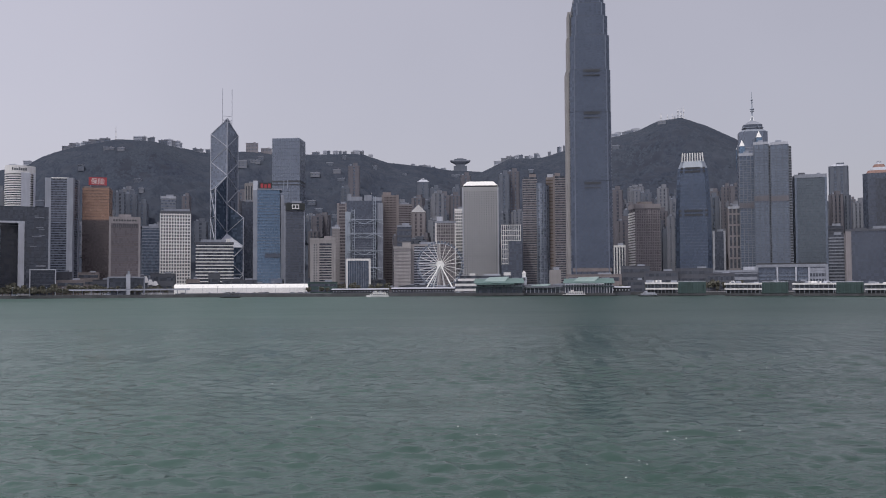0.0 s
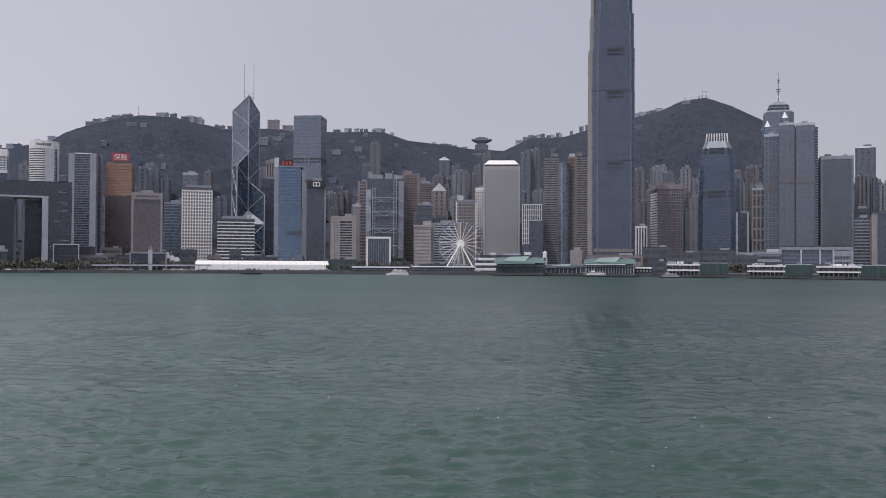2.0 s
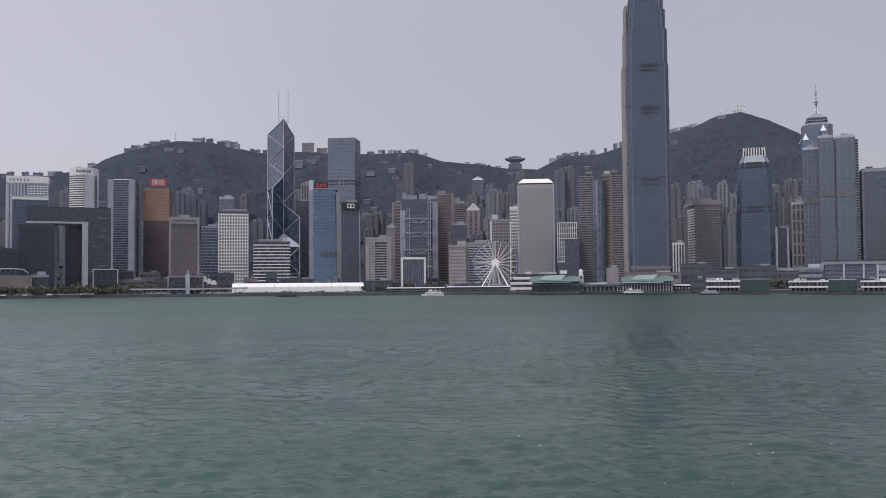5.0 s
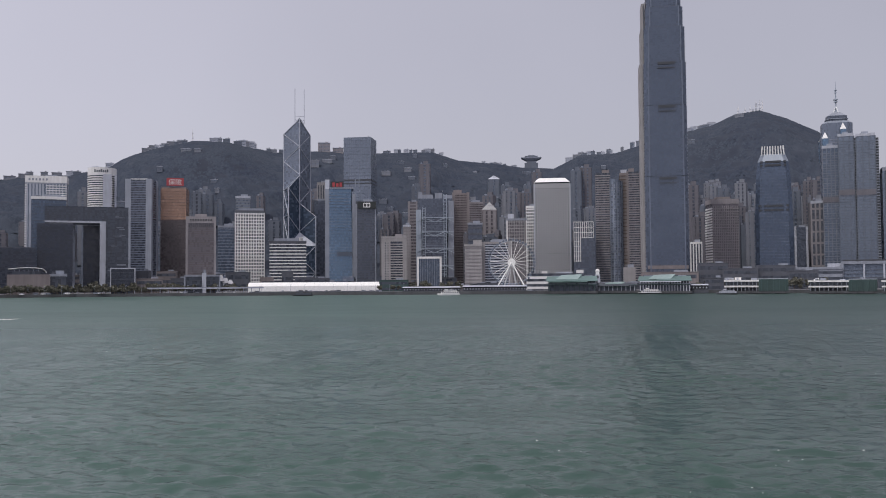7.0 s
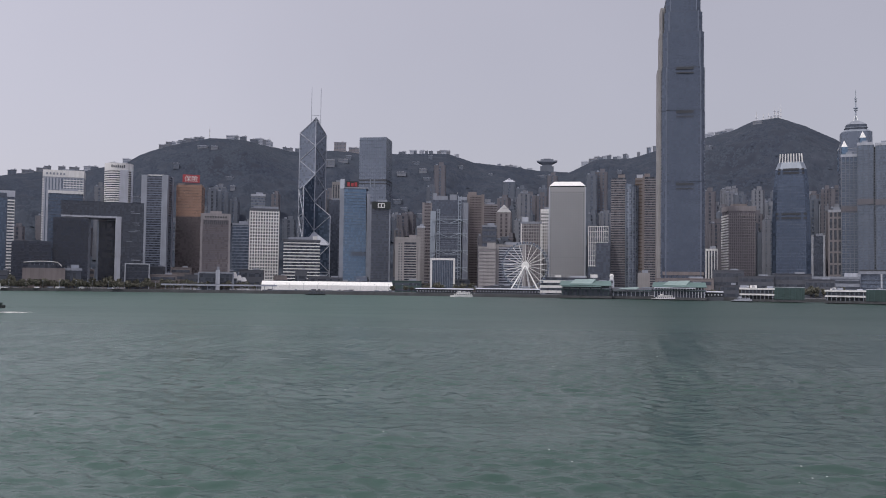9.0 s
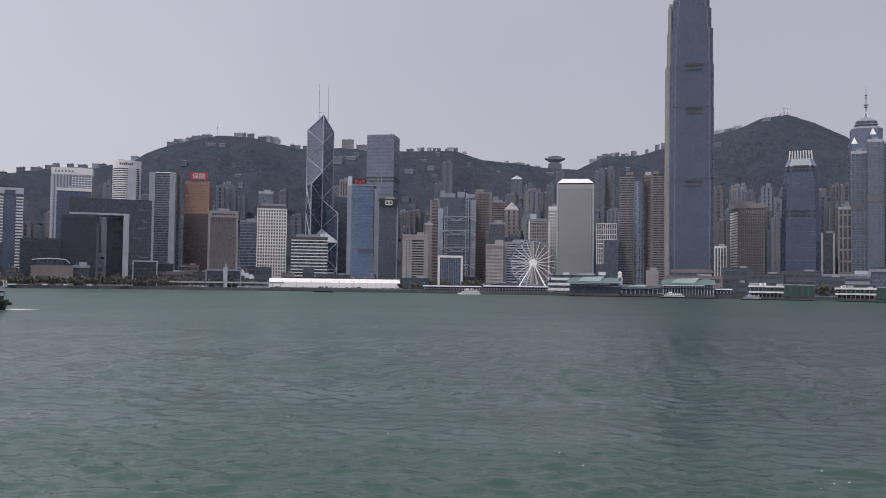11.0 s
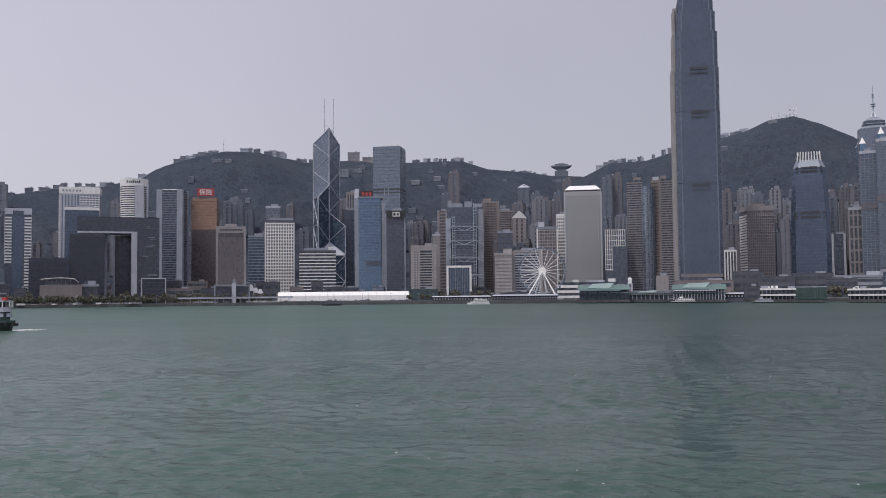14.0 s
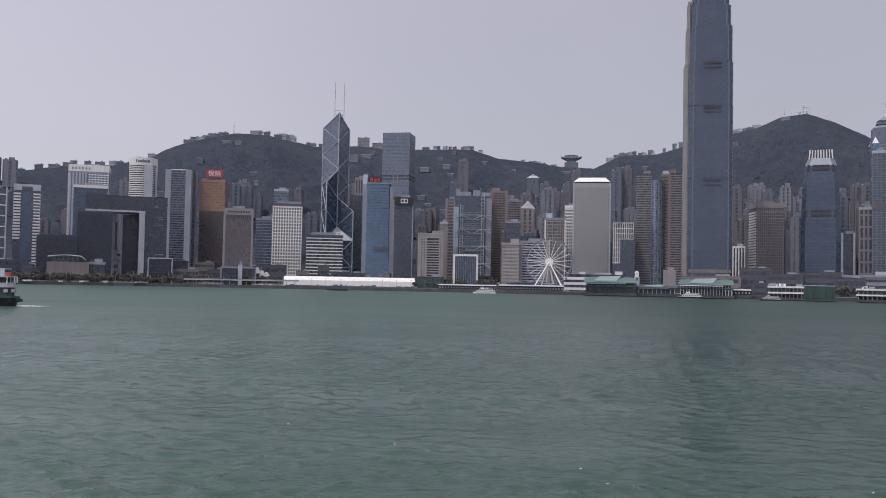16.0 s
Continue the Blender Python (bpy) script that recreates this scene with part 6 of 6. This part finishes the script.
rng = random.Random(31)
for b0, b1, n, h0, h1 in ((-30, -25, 9, 5, 12), (-20, -17.6, 9, 4, 8), (-16.2, -13.2, 11, 6, 14), (-12.6, -10.2, 7, 5, 10), (-5.2, -1.4, 13, 5, 10),
                          (6.8, 9.8, 10, 5, 13), (10.2, 11.6, 4, 8, 18), (14.2, 15.8, 7, 5, 10), (-24.5, -22, 5, 4, 9), (1.2, 3.4, 5, 3, 6)):
    for i in range(n):
        b = b0 + (b1 - b0) * (i + rng.random()) / n
        R = float(np.interp(b, RB, RR))
        villa("ridge_house", "pale house on the wooded ridge", b, R - 12, 9 + rng.random() * 17, h0 + (h1 - h0) * rng.random(), ("flat1", "pale", "flat3")[rng.randrange(3)])
villa("ridge_block", "brown apartment block on the ridge", -9.0, 2530, 34, 24, "tan")
villa("ridge_block", "lower brown apartment block on the ridge", -8.1, 2545, 30, 12, "tan")
villa("slope_flats", "white terrace of flats on the slope", -5.0, 2350, 24, 6, "flat1")
villa("slope_flats", "white terrace of flats on the slope", -3.6, 2380, 20, 6, "flat1")
villa("slope_flats", "pale flats below the ridge", -9.6, 2330, 22, 14, "flat1")
villa("slope_flats", "pale flats below the ridge", -8.8, 2380, 26, 5, "flat1")
villa("slope_flats", "white bungalow on the hillside", -17.6, 2250, 24, 4, "flat1")
villa("slope_flats", "white bungalow on the hillside", -16.9, 2240, 16, 4, "flat1")
villa("slope_flats", "pale house high on the peak", 17.4, 2820, 26, 6, "flat1")
for i in range(30):
    b = rng.uniform(-22, 16)
    R = float(np.interp(b, RB, RR))
    villa("slope_house", "small pale house among the trees", b, 1620 + (R - 1620) * rng.uniform(0.4, 0.86), 10 + rng.random() * 16, 3 + rng.random() * 5, ("flat1", "flat3", "flat3")[rng.randrange(3)])


# ---- masts, aerials and the lookout ----
def lattice_mast(b, r, h, w, label, top="steel"):
    a = radians(b)
    x, y = r * math.sin(a), r * math.cos(a)
    e = thing("radio_mast", label, "mast", x, y, ground(x, y) - 2, -b)
    for sx in (-1, 1):
        for sy in (-1, 1):
            part("mast_leg", rod_bm((sx * w, sy * w, 0), (sx * w * 0.5, sy * w * 0.5, h), 0.8, sides=4), "white", e)
    n = max(2, int(h / 6))
    for i in range(n):
        k = 1 - 0.6 * i / n
        slab("mast_stage", 2 * w * k + 0.6, 2 * w * k + 0.6, 0.5, "steel", e, (0, 0, h * (i + 0.5) / n))
        if i % 2:
            part("dish", bmesh_disc(w * 0.8 + 0.8, 0.5, None, (0, -w * k - 0.5, h * (i + 0.3) / n)), "pale", e)
    part("aerial", rod_bm((0, 0, h), (0, 0, h * 1.35), 0.45, sides=4), "white", e)
    return e


for b, h, w in ((17.35, 17, 2.4), (17.75, 12, 1.6), (18.05, 13, 1.6), (18.4, 22, 3.6), (18.6, 20, 3.0), (18.75, 26, 1.5), (18.2, 8, 4)):
    lattice_mast(b, 2950, h * 1.3, w, "grey lattice radio mast with dishes on the summit")
lattice_mast(-17.2, 2395, 26, 0.9, "thin radio mast on the ridge")
lattice_mast(-13.5, 2418, 18, 0.7, "thin radio mast on the ridge")


def lookout(b, r):
    a = radians(b)
    x, y = r * math.sin(a), r * math.cos(a)
    e = thing("lookout_tower", "grey bowl-shaped lookout building on the hill saddle", "lookout", x, y, ground(x, y) - 6, -b)
    slab("base_block", 44, 26, 22, "flat3", e)
    slab("stem", 31, 22, 22, "flat3", e, (0, 0, 18))
    part("bowl", prism_bm(octagon(34, 2, 24), 29, 37, octagon(64, 3, 30)), "flat3", e)
    part("bowl_rim", prism_bm(octagon(64, 3, 30), 37, 40.5, octagon(68, 3, 31)), "grey", e)
    slab("lantern", 42, 16, 5.5, "flat3", e, (0, 0, 40.5))
    slab("roof_cap", 22, 12, 2.2, "flat3", e, (0, 0, 46))
    return e


lookout(4.45, 2930)

# ---- park trees and planting on the waterfront ----
kinds = [tree_mesh(51, 8.0, 3.6), tree_mesh(52, 10.0, 4.2), tree_mesh(53, 6.5, 3.4), tree_mesh(54, 9.0, 3.0)]


def plant_tree(x, y, k, s):
    e = thing("park_tree", "leafy waterfront park tree, dull green crown", "tree", x, y, ground(x, y), rng.random() * 360, "park trees")
    e.scale = (s, s, s)
    part("trunk", kinds[k][0], "bark", e)
    part("crown", kinds[k][1], "leaf", e)


for b0, b1, r0, r1, n in ((-31, -20.5, 1068, 1135, 100), (-20.5, -14.5, 1072, 1125, 50), (-14.5, -5.5, 1110, 1130, 26), (-5.5, 0.5, 1060, 1110, 16), (14.5, 22, 1020, 1120, 26)):
    for i in range(n):
        b = radians(b0 + (b1 - b0) * (i + rng.random()) / n)
        r = r0 + (r1 - r0) * rng.random()
        plant_tree(r * math.sin(b), r * math.cos(b), rng.randrange(4), 0.6 + 0.85 * rng.random() ** 1.4)


# ---- seawall clutter: lamp posts, rail, parked vans ----
def lamp_post(x, y):
    e = thing("street_lamp", "slim grey promenade lamp post", "street lamp", x, y, LAND, 0, "promenade lamps")
    part("pole", rod_bm((0, 0, 0), (0, 0, 9), 0.14, sides=6, r2=0.09), "grey", e)
    slab("lamp_head", 1.4, 0.5, 0.25, "pale", e, (0.4, 0, 9))


for i in range(40):
    b = radians(-30 + 36 * i / 40)
    r = 1050 + 12 * math.sin(i)
    lamp_post(r * math.sin(b), r * math.cos(b))


def van(x, y, rz, m):
    e = thing("parked_van", "%s van parked on the quay" % ("white" if m == "white" else "grey"), "van", x, y, LAND, rz, "parked vans")
    body = part("body", prism_bm(octagon(5.2, 0.3, 2.0), 0.5, 2.4, octagon(4.8, 0.4, 1.8)), m, e)
    slab("window_strip", 4.9, 1.96, 0.6, "g_dark", body, (0, 0, 1.6))
    for sx in (-1, 1):
        for sy in (-1, 1):
            part("wheel", bmesh_disc(0.38, 0.14, None, (sx * 1.6, sy * 0.9, 0.4), 10), "hull", e)


for i in range(18):
    b = radians(rng.uniform(-29, -14))
    r = 1062 + rng.random() * 6
    van(r * math.sin(b), r * math.cos(b), math.degrees(-b) + rng.uniform(-6, 6), ("white", "grey", "white")[i % 3])


# ---- white flecks added on the wavelets in place of sun glints ----
bm = bmesh.new()
for cx, cy, n, sp in ((20, 68, 4, 3), (30, 80, 5, 4), (44, 118, 3, 7), (-6, 95, 2, 8), (60, 150, 4, 12), (-60, 190, 4, 14), (22, 165, 4, 16), (-20, 110, 3, 9), (8, 84, 3, 5)):
    for i in range(n):
        px, py = cx + rng.gauss(0, sp), cy + rng.gauss(0, sp * 0.8)
        s = 0.025 + 0.03 * rng.random()
        bmesh.ops.create_icosphere(bm, subdivisions=1, radius=s, matrix=Matrix.Translation((px, py, 0.12)) @ Matrix.Diagonal((1.8, 1.0, 0.7, 1)))
tagged(new("glint_fleck", finish(bm, "glint_fleck", "canvas")), "small white flecks standing in for sun glints on the harbour water", "foam", kind="stuff")
